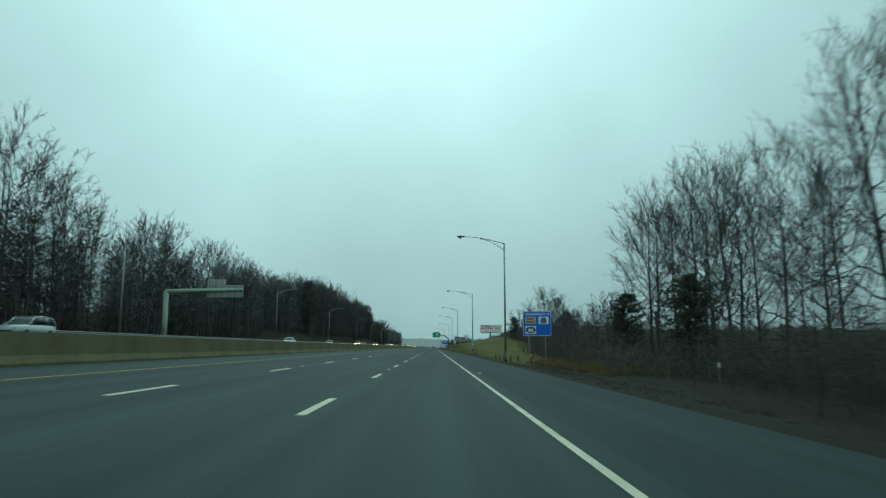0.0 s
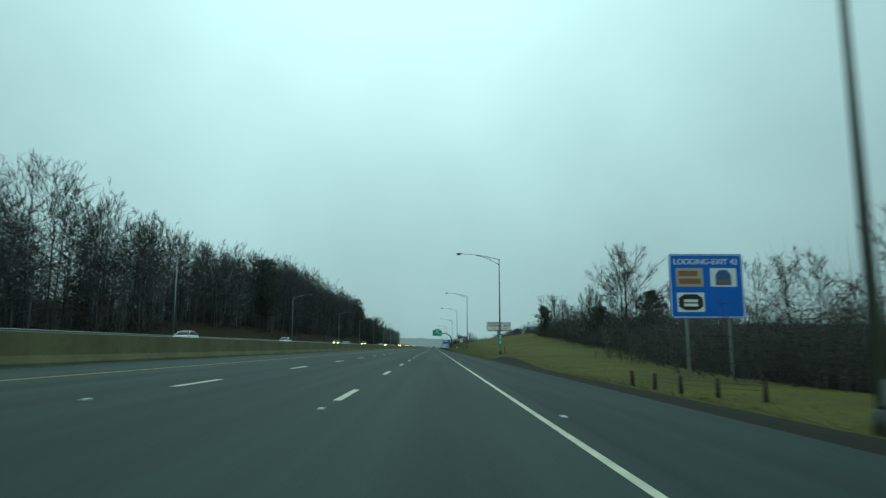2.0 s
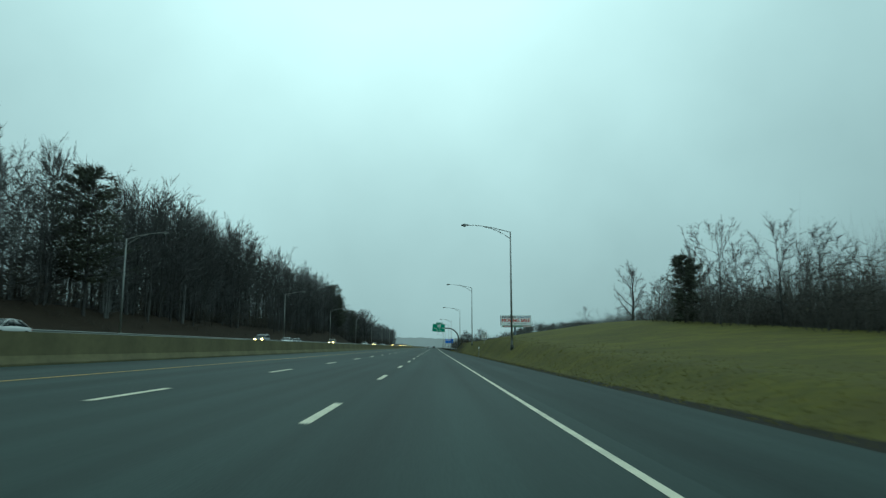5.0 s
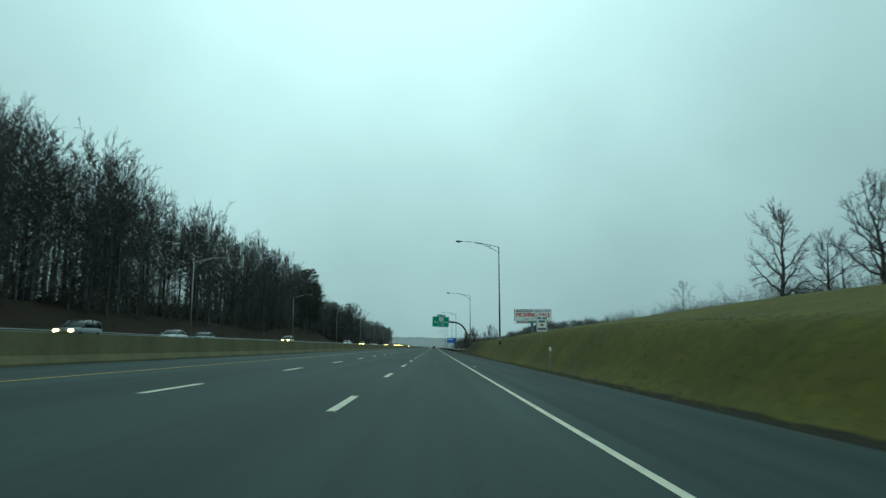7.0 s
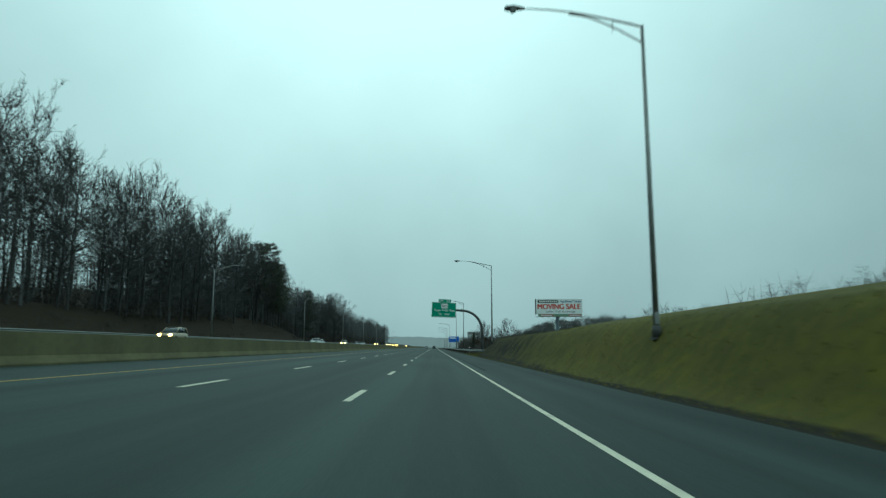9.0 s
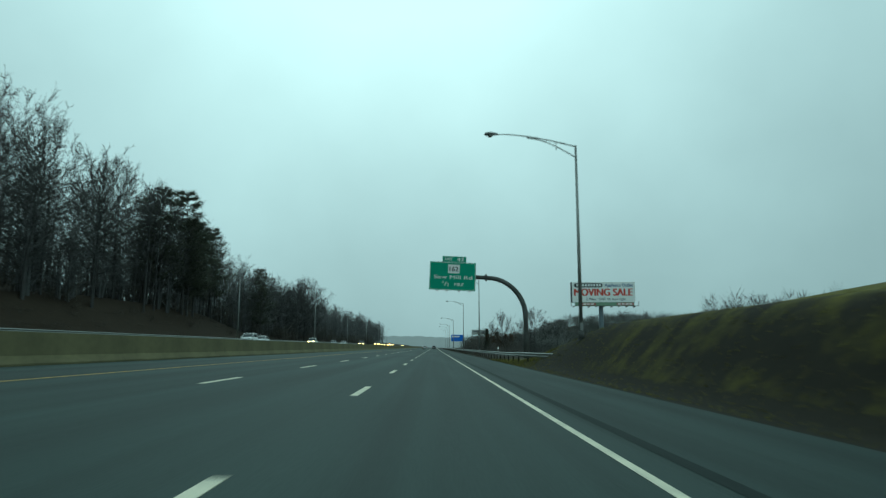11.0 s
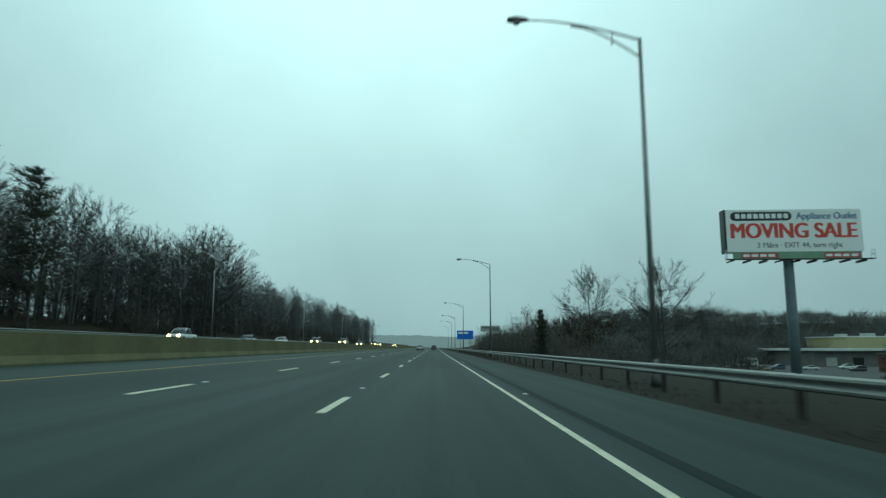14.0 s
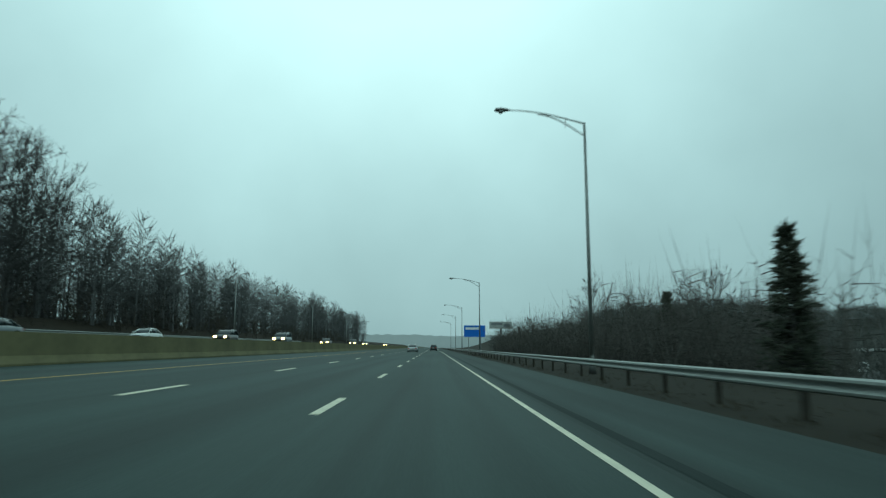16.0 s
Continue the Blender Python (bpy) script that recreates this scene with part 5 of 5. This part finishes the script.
plant(CEDAR[1], 15.0, 530.0, 1.4, 0.95, "cedar_tree", "slim dark cedar tree in brush", "trees beyond the guardrail")
for k, (x, y, h, lab) in enumerate(((14.6, 48.0, 6.6, "ivy-covered dark evergreen clump in roadside brush"), (15.5, 67.3, 6.9, "dark evergreen tree behind roadside brush"), (23.7, 173.0, 6.2, "dark evergreen tree in roadside brush"),
                                   (21.3, 217.0, 6.6, "dark evergreen tree in roadside brush"), (42.0, 485.0, 6.8, "round dark cedar below the road"), (53.5, 486.0, 9.0, "round dark cedar below the road"), (25.0, 150.5, 7.4, "dark evergreen tree in roadside brush"))):
    plant(ROUND[k % 2], x, y, k * 1.1, h / 7.0, "evergreen_tree", lab, "dark evergreens")
plant(CEDAR[1], 62.0, 507.0, 2.4, 1.3, "cedar_tree", "dark cedar tree by the car park", "trees beyond the guardrail")
for k, (x, y, h) in enumerate(((76, 505, 20.5), (82, 509, 20), (72, 512, 18), (90, 503, 20), (86, 515, 20), (96, 508, 21), (104, 512, 21), (79, 518, 17), (22, 540, 11), (16, 560, 11), (20, 585, 10), (27, 600, 10), (15, 612, 8), (30, 520, 12), (26, 555, 11))):
    plant(WIDE[(k + 1) % 4], x, y, k * 1.3, h / 12.0, "bare_tree", "bare winter tree beyond the guardrail", "trees beyond the guardrail")
rng = np.random.default_rng(11)
brush = []
for k in range(210):
    y = 486 + k * 0.68 + rng.uniform(-0.5, 0.5)
    off = abs(rng.normal(0, 7.0))
    if y < 500 or (y < 514 and off > 1.5) or (y < 560 and off > 11):
        continue
    brush.append((rng.integers(5), 11.0 + off, y, rng.uniform(0, 6.28), rng.uniform(0.9, 1.6), rng.uniform(1.3, 2.1)))
for k in range(24):
    brush.append((rng.integers(5), 8 + abs(rng.normal(0, 6.0)), 462 + k * 0.7, rng.uniform(0, 6.28), rng.uniform(0.6, 1.0), rng.uniform(0.4, 0.7)))
scatter("brush", THIN, brush, M_BRUSH_GREY, "tall dense leafless brush below the guardrail", "brush")
far = []
for k in range(950):
    y = 690 + rng.uniform(0, 190)
    x = 30 + rng.uniform(0, 1.0) ** 1.25 * 430
    sc = rng.uniform(0.75, 1.3)
    far.append((rng.integers(5), x, y, rng.uniform(0, 6.28), sc * 1.45, sc * rng.uniform(0.85, 1.15)))
grove = []
for k in range(75):
    grove.append((rng.integers(4), 70 + rng.uniform(0, 60), 503 + rng.uniform(0, 30), rng.uniform(0, 6.28), rng.uniform(0.9, 1.2), rng.uniform(0.75, 1.18)))
scatter("grove", DEEP, grove, M_FARWOOD, "dense bare grove below the road by the car park", "woodland")
scatter("far_wood", BUSH, far, M_FARWOOD, "bare grey wood on the hillside beyond the car park", "woodland")
far = []
for k in range(260):
    far.append((rng.integers(5), 24 + rng.uniform(0, 1) * 34, 552 + rng.uniform(0, 138), rng.uniform(0, 6.28), rng.uniform(0.8, 1.2), rng.uniform(0.9, 1.5)))
scatter("low_wood", BUSH, far, M_FARWOOD, "low bare wood between the road and the car park", "woodland")

# -------- grass of the verges --------
rng = np.random.default_rng(21)
n = 22000
yy = rng.uniform(58, 400, n)
xx = K * (3.0 + rng.gamma(1.3, 1.6, n))
keep = (yy > 140) | (xx > K * (4.2 + ss(95, 125, yy)))
xx, yy = xx[keep], yy[keep]
n = len(xx)
zz = ground_z(xx, yy)
hh = rng.uniform(0.03, 0.13, n)
p0 = np.stack([xx, yy, zz - 0.01], 1)
p1 = p0 + np.stack([rng.normal(0, 0.06, n), rng.normal(0, 0.06, n), hh], 1)
me = mesh_np("verge_grass", *spikes_np(p0, p1, np.full(n, 0.018)), M_BLADE)
tagged(new("verge_grass", me), "short dull yellow-green winter grass on the verge", "grass", kind="stuff")
n = 1500
yy = rng.uniform(372, 396, n)
xx = K * (3.0 + rng.uniform(0, 3.2, n))
zz = ground_z(xx, yy)
p0 = np.stack([xx, yy, zz - 0.01], 1)
p1 = p0 + np.stack([rng.normal(0, 0.07, n), rng.normal(0, 0.07, n), rng.uniform(0.08, 0.3, n)], 1)
me = mesh_np("verge_grass", *spikes_np(p0, p1, np.full(n, 0.02)), M_BLADE)
tagged(new("verge_grass", me), "dry yellow grass below the guardrail", "grass", kind="stuff")

# weeds and dead stalks along the edge of the shoulder
n = 11000
yy = np.where(rng.uniform(0, 1, n) < 0.62, rng.uniform(366, 600, n), rng.uniform(-5, 62, n))
xx = X_PAVE + 0.15 + rng.gamma(2.2, 0.75, n) * np.where(yy < 100, 1.9, 1.0)
tuft = np.array([noise.noise((a * 1.1, b * 0.8, 6.0)) for a, b in zip(xx, yy)])
keep = tuft > -0.05
xx, yy, tuft = xx[keep], yy[keep], tuft[keep]
n = len(xx)
p0 = np.stack([xx, yy, ground_z(xx, yy) - 0.01], 1)
p1 = p0 + np.stack([rng.normal(0, 0.08, n), rng.normal(0, 0.08, n), (0.05 + 0.35 * np.clip(tuft, 0, 1)) * rng.uniform(0.5, 1.3, n)], 1)
me = mesh_np("weeds", *spikes_np(p0, p1, np.full(n, 0.014)), M_STALK)
tagged(new("weeds", me), "low dead brown weeds along the shoulder edge", "weeds", kind="stuff")

# tall dry grass between the shoulder and the trees
rng = np.random.default_rng(23)
n = 6000
yy = rng.uniform(40, 67, n)
xx = K * (6.2 + np.clip((62 - yy) * 0.02, -0.3, 1) + rng.gamma(2.0, 1.1, n))
clump = np.array([noise.noise((a * 0.5, b * 0.35, 4.0)) for a, b in zip(xx, yy)])
hh = np.clip(0.55 + 0.8 * clump, 0.12, 1.2) * rng.uniform(0.6, 1.1, n)
p0 = np.stack([xx, yy, ground_z(xx, yy) - 0.02], 1)
p1 = p0 + np.stack([rng.normal(0, 0.16, n), rng.normal(0, 0.16, n), hh], 1)
me = mesh_np("tall_grass", *spikes_np(p0, p1, np.full(n, 0.02)), M_DRY)
tagged(new("tall_grass", me), "tall dry tan grass below roadside trees", "grass", kind="stuff")

# ================= vehicles =================
SHAPES = {  # stations: y, bottom, shoulder height, half width; roof: y, height, half width
    "sedan": dict(body=((-2.35, 0.42, 0.62, 0.62), (-2.25, 0.30, 0.86, 0.80), (-1.6, 0.22, 0.93, 0.88), (-0.4, 0.20, 0.95, 0.90), (0.9, 0.20, 0.93, 0.90), (1.7, 0.22, 0.86, 0.87), (2.25, 0.30, 0.72, 0.78), (2.38, 0.42, 0.58, 0.60)),
                  roof=((-1.75, 0.93, 0.80), (-0.95, 1.38, 0.62), (-0.2, 1.44, 0.64), (0.35, 1.40, 0.63), (1.25, 0.92, 0.80)), wheels=(-1.4, 1.42), r=0.32),
    "suv": dict(body=((-2.3, 0.5, 0.75, 0.72), (-2.22, 0.36, 1.05, 0.86), (-1.6, 0.28, 1.1, 0.92), (-0.4, 0.26, 1.1, 0.93), (0.9, 0.26, 1.08, 0.93), (1.6, 0.28, 1.04, 0.92), (2.2, 0.36, 0.92, 0.84), (2.32, 0.5, 0.7, 0.66)),
                roof=((-2.2, 1.08, 0.84), (-1.95, 1.66, 0.68), (-0.8, 1.74, 0.70), (0.2, 1.70, 0.69), (1.1, 1.07, 0.84)), wheels=(-1.4, 1.42), r=0.36),
    "pickup": dict(body=((-2.75, 0.55, 0.8, 0.80), (-2.68, 0.42, 1.02, 0.90), (-1.6, 0.34, 1.04, 0.93), (-0.4, 0.32, 1.05, 0.94), (0.9, 0.32, 1.08, 0.94), (1.8, 0.34, 1.05, 0.93), (2.55, 0.42, 0.95, 0.87), (2.7, 0.55, 0.75, 0.72)),
                   roof=((-0.75, 1.05, 0.86), (-0.55, 1.72, 0.72), (0.1, 1.78, 0.74), (0.6, 1.72, 0.72), (1.35, 1.07, 0.86)), wheels=(-1.7, 1.75), r=0.38),
}


def loft(bm, rings, mats=None):
    vs = [[bm.verts.new(p) for p in r] for r in rings]
    n = len(vs[0])
    for a, b in zip(vs, vs[1:]):
        for j in range(n):
            f = bm.faces.new((a[j], a[(j + 1) % n], b[(j + 1) % n], b[j]))
            f.smooth = True
    bm.faces.new(vs[0][::-1])
    bm.faces.new(vs[-1])
    bmesh.ops.recalc_face_normals(bm, faces=bm.faces[:])


def car(shape, paint, label, lit=False):
    """A car that faces +y, at the origin."""
    s = SHAPES[shape]
    root = empty("car" if shape != "pickup" else "pickup_truck", pose(0, 0, 0), label, "car", "cars on the road")
    p = CAR_PAINT[paint]
    bm = bmesh.new()
    rings = []
    for y, zb, zs, w in s["body"]:
        rings.append([(-w * 0.9, y, zb), (w * 0.9, y, zb), (w, y, zb + 0.12), (w * 1.01, y, (zb + zs) / 2), (w * 0.97, y, zs - 0.08), (w * 0.86, y, zs), (-w * 0.86, y, zs), (-w * 0.97, y, zs - 0.08), (-w * 1.01, y, (zb + zs) / 2), (-w, y, zb + 0.12)])
    loft(bm, rings)
    body = part("body", bm, p, root)
    # the cabin: glass all round with a painted roof and pillars
    bm = bmesh.new()
    belt = s["roof"][0][1]
    rr = s["roof"]
    rings = []
    for (y, z, w) in rr:
        wb = rr[0][2] + 0.02
        rings.append([(-wb, y, belt - 0.04), (wb, y, belt - 0.04), (w, y, z - 0.02), (w * 0.85, y, z), (-w * 0.85, y, z), (-w, y, z - 0.02)])
    loft(bm, rings)
    part("window_glass", bm, M_GLASS, root, "dark tinted car glass")
    bm = bmesh.new()
    rings = []
    for (y, z, w) in rr[1:-1]:
        rings.append([(-w * 1.01, y, z - 0.06), (w * 1.01, y, z - 0.06), (w * 1.0, y, z + 0.0), (w * 0.8, y, z + 0.02), (-w * 0.8, y, z + 0.02), (-w * 1.0, y, z + 0.0)])
    loft(bm, rings)
    part("roof_panel", bm, p, root)
    for sx in (-1, 1):
        for (ya, za, wa), (yb, zb, wb) in ((rr[0], rr[1]), (rr[-1], rr[-2])):
            bm = bmesh.new()
            tube(bm, [(sx * (rr[0][2] + 0.01), ya, belt - 0.03), (sx * (wb + 0.005), yb, zb - 0.02)], [0.045, 0.04], 6)
            part("pillar", bm, p, root)
        bm = bmesh.new()
        tube(bm, [(sx * (rr[0][2] + 0.012), rr[2][0], belt - 0.03), (sx * (rr[2][2] + 0.005), rr[2][0], rr[2][1] - 0.03)], [0.035, 0.03], 6)
        part("pillar", bm, M_TRIM, root)
        bm = bmesh.new()
        box(bm, sx * 0.9 - 0.05, sx * 0.9 + 0.14 * sx + 0.05, 0.85, 0.98, belt + 0.02, belt + 0.15, 0.03)
        part("wing_mirror", bm, p, root)
    for wy in s["wheels"]:
        for sx in (-1, 1):
            bm = bmesh.new()
            r = s["r"]
            w0 = s["body"][3][3]
            tube(bm, [(sx * (w0 - 0.2), wy, r), (sx * (w0 - 0.17), wy, r), (sx * (w0 + 0.01), wy, r), (sx * (w0 + 0.03), wy, r)], [r * 0.9, r, r, r * 0.9], 18)
            wh = part("wheel", bm, M_TYRE, root)
            bm = bmesh.new()
            tube(bm, [(sx * (w0 + 0.028), wy, r), (sx * (w0 + 0.04), wy, r)], [r * 0.62, r * 0.55], 14)
            part("rim", bm, M_RIM, wh)
    y0, y1 = s["body"][0][0], s["body"][-1][0]
    zr, zf = s["body"][1][2] - 0.14, s["body"][-2][2] - 0.1
    for sx in (-1, 1):
        bm = bmesh.new()
        box(bm, sx * 0.62 - 0.17, sx * 0.62 + 0.17, y0 + 0.0, y0 + 0.14, zr - 0.09, zr + 0.07, 0.03)
        part("tail_lamp", bm, M_TAIL, root)
        bm = bmesh.new()
        grow_lamp = 0.05 if lit else 0.0
        box(bm, sx * 0.6 - 0.17, sx * 0.6 + 0.17, y1 - 0.16, y1 - 0.01 + grow_lamp, zf - 0.09 - grow_lamp, zf + 0.06 + grow_lamp, 0.03)
        part("headlamp", bm, M_HEAD_ON if lit else M_HEAD, root, "lit headlamp" if lit else "")
    bm = bmesh.new()
    box(bm, -0.8, 0.8, y0 - 0.04, y0 + 0.12, 0.40, 0.58, 0.04)
    part("bumper", bm, p, root)
    bm = bmesh.new()
    box(bm, -0.8, 0.8, y1 - 0.12, y1 + 0.04, 0.36, 0.54, 0.04)
    part("bumper", bm, p, root)
    bm = bmesh.new()
    box(bm, -0.4, 0.4, y1 - 0.08, y1 + 0.03, 0.56, 0.66, 0.01)
    part("grille", bm, M_TRIM, root)
    bm = bmesh.new()
    box(bm, -0.26, 0.26, y0 - 0.055, y0 - 0.035, zr - 0.15, zr - 0.03, 0.005)
    part("plate", bm, M_PLATE, root)
    bm = bmesh.new()
    box(bm, -0.7, 0.7, y0 + 0.03, y1 - 0.03, 0.18, 0.32)
    part("underbody", bm, M_TRIM, root)
    if shape == "pickup":
        bm = bmesh.new()
        box(bm, -0.78, 0.78, -2.55, -0.85, 1.0, 1.06)
        part("cargo_bed", bm, M_TRIM, root)
    return root


def opp_z(x):
    return float(ground_z(x, 0.0)) + 0.043


# ahead on this carriageway
lead = car("sedan", "silver", "silver sedan seen from behind in the middle lane")
lead.matrix_world = pose(-6.4, 596.0, road_z(-6.4) + 0.025)
dark = car("suv", "dark", "dark car far ahead in the same lane")
dark.matrix_world = pose(-2.6, 664.0, road_z(-2.6) + 0.025)
# on the other carriageway, facing this way
KINDS = {}
for shape, paint, lit, x, y, label in (
        ("suv", "silver", False, -28.0, 48.0, "silver estate car behind the median barrier"), ("sedan", "white", False, -28.5, 138.0, "white sedan behind the median barrier"),
        ("sedan", "silver", False, -29.0, 194.0, "silver sedan behind the median barrier"), ("suv", "grey", True, -28.5, 262.0, "grey car with lit headlamps behind the barrier"),
        ("sedan", "silver", False, -28.8, 283.0, "silver sedan behind the median barrier"), ("sedan", "grey", False, -29.2, 294.5, "grey sedan behind the median barrier"),
        ("suv", "tan", True, -28.5, 341.0, "tan car with lit headlamps behind the barrier"), ("pickup", "white", True, -30.0, 497.0, "white pickup truck with lit headlamps"),
        ("sedan", "grey", False, -28.4, 520.0, "grey sedan behind the median barrier"), ("sedan", "white", False, -28.8, 545.0, "white sedan behind the median barrier"),
        ("suv", "dark", True, -24.5, 556.0, "dark car with lit headlamps behind the barrier"), ("sedan", "dark", True, -21.5, 610.0, "dark sedan with lit headlamps behind the barrier"),
        ("suv", "dark", True, -22.0, 660.0, "dark car with lit headlamps behind the barrier"), ("suv", "silver", True, -24.5, 720.0, "silver car with lit headlamps behind the barrier"),
        ("suv", "grey", True, -20.5, 566.0, "grey car with lit headlamps behind the barrier"), ("sedan", "silver", True, -20.8, 765.0, "silver sedan with lit headlamps behind the barrier"),
        ("suv", "white", False, -28.6, 432.0, "white car behind the median barrier"), ("sedan", "silver", False, -28.8, 441.0, "silver sedan behind the median barrier")):
    c = car(shape, paint, label, lit)
    c.matrix_world = pose(x * K, y, opp_z(x * K), 0, 0, 180)

# ================= the car park and its building =================
bm = bmesh.new()
LX0, LX1, LY0, LY1 = 71.0, 296.0, 520.0, 690.0
nx, ny = 24, 24
grid = [[bm.verts.new((LX0 + (LX1 - LX0) * i / nx, LY0 + (LY1 - LY0) * j / ny, float(ground_z(LX0 + (LX1 - LX0) * i / nx, LY0 + (LY1 - LY0) * j / ny)) + 0.06)) for i in range(nx + 1)] for j in range(ny + 1)]
for a, b in zip(grid, grid[1:]):
    for i in range(nx):
        bm.faces.new((a[i], a[i + 1], b[i + 1], b[i]))
tagged(part("car_park", bm, M_LOT), "worn grey asphalt car park below the road", "car park", kind="structure")
GRP = "parked vehicles"
for k, (shape, paint, x, y, rot) in enumerate((("sedan", "white", 104, 625, 70), ("suv", "white", 118, 632, 85), ("sedan", "dark", 124, 618, 80), ("suv", "blue", 96, 628, 100), ("pickup", "white", 132, 626, 95),
                                               ("sedan", "silver", 140, 615, 88), ("suv", "grey", 110, 612, 90), ("sedan", "white", 150, 622, 92), ("sedan", "tan", 88, 620, 80))):
    o = car(shape, paint, {"white": "white car parked below the road", "dark": "dark car parked below the road"}.get(paint, paint + " car parked below the road"))
    o["group"] = GRP
    o.matrix_world = pose(x * K, y, float(ground_z(x * K, y)) + 0.06, 0, 0, rot)

rv = empty("camper_van", pose(111.7, 655.0, float(ground_z(111.7, 655)) + 0.06, 0, 0, 82), "large white camper parked below the road", "camper")
bm = bmesh.new()
box(bm, -1.25, 1.25, -4.2, 3.6, 0.6, 3.3, 0.15)
part("body", bm, CAR_PAINT["white"], rv)
bm = bmesh.new()
box(bm, -1.15, 1.15, 3.61, 5.0, 0.6, 1.9, 0.25)
part("cab", bm, CAR_PAINT["white"], rv)
for y0_, y1_ in ((-3.6, -2.4), (-1.6, 0.2), (1.2, 2.6)):
    for sx in (-1, 1):
        bm = bmesh.new()
        box(bm, sx * 1.262 - 0.01, sx * 1.262 + 0.01, y0_, y1_, 1.9, 2.6)
        part("window_glass", bm, M_GLASS, rv)
for wy in (-2.6, 3.6):
    for sx in (-1, 1):
        bm = bmesh.new()
        tube(bm, [(sx * 0.95, wy, 0.42), (sx * 1.22, wy, 0.42)], [0.42, 0.42], 16)
        part("wheel", bm, M_TYRE, rv)
bm = bmesh.new()
box(bm, -0.9, 0.9, -4.0, 3.4, 0.35, 0.6)
part("chassis", bm, M_TRIM, rv)
bm = bmesh.new()
box(bm, -0.5, 0.5, -1.5, -0.4, 3.302, 3.55, 0.05)
part("roof_unit", bm, CAR_PAINT["silver"], rv)

bd = empty("warehouse", Matrix.Diagonal((K, 1, K, 1)), "low warehouse with white roof and cream yellow upper walls", "building")
ZG = -5.9
bm = bmesh.new()
box(bm, 124, 240, 662, 700, ZG, -0.3)
wall = part("wall", bm, M_WALL_GREY, bd, "grey block wall in shade")
bm = bmesh.new()
box(bm, 122.5, 241, 659.0, 701, -0.29, 0.55, 0.05)
part("roof", bm, M_ROOF_WHITE, bd, "white flat roof with a deep eave")
bm = bmesh.new()
box(bm, 151, 240, 690, 720, 0.56, 4.6)
up_wall = part("upper_wall", bm, M_YELLOW_WALL, bd, "cream yellow upper wall")
bm = bmesh.new()
box(bm, 150.5, 240.5, 689.5, 720.5, 4.61, 5.0, 0.03)
part("upper_roof", bm, M_ROOF_WHITE, bd)
for k in range(8):
    bm = bmesh.new()
    x = 154 + k * 10
    box(bm, x, x + 3 + k % 3, 700, 704, 5.01, 6.0 + 0.3 * (k % 2), 0.05)
    part("roof_unit", bm, M_ALU, bd)
for k in range(12):
    bm = bmesh.new()
    x = 128 + k * 9
    box(bm, x, x + 3.6, 661.9, 661.98, ZG, ZG + 3.4)
    part("loading_door", bm, M_TRIM if k % 2 else M_ALU, bd)
br = empty("brick_shed", Matrix.Diagonal((K, 1, K, 1)), "small dull red brick shed beside the car park", "building")
zs = plan_z(118, 600)
bm = bmesh.new()
box(bm, 112, 124, 596, 606, zs - 0.3, zs + 4.6)
part("wall", bm, M_BRICK, br)
bm = bmesh.new()
box(bm, 111.7, 124.3, 595.7, 606.3, zs + 4.61, zs + 4.9, 0.04)
part("roof", bm, M_WALL_GREY, br)
bm = bmesh.new()
box(bm, 115, 117.6, 595.9, 595.985, zs, zs + 2.4)
part("door", bm, M_TRIM, br)

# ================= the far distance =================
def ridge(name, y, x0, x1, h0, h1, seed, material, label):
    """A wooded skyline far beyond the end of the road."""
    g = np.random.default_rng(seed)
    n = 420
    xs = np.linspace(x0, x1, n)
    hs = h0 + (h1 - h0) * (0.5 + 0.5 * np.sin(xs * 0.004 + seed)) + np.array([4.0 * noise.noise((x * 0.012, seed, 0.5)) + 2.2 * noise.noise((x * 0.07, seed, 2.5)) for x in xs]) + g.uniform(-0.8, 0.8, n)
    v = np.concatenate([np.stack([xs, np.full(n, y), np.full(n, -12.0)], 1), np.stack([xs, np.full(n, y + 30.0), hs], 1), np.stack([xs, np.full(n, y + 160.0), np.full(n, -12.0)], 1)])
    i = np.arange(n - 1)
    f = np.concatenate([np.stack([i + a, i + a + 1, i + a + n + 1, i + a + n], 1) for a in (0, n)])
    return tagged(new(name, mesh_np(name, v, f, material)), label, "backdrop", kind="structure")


# Mist put into the ridge's colour: pale base plus a faint glow
M_HAZE = mat("painted_haze_far_woods", (0.13, 0.15, 0.15), 1.0, 0, (0.11, 0.13, 0.13), 0.01, 0.08, 0.5, emit=((0.42, 0.66, 0.66), 0.22))
ridge("backdrop", 1480.0, -1710, 1820, 18, 34, 4, M_HAZE, "distant grey wooded skyline with painted mist")
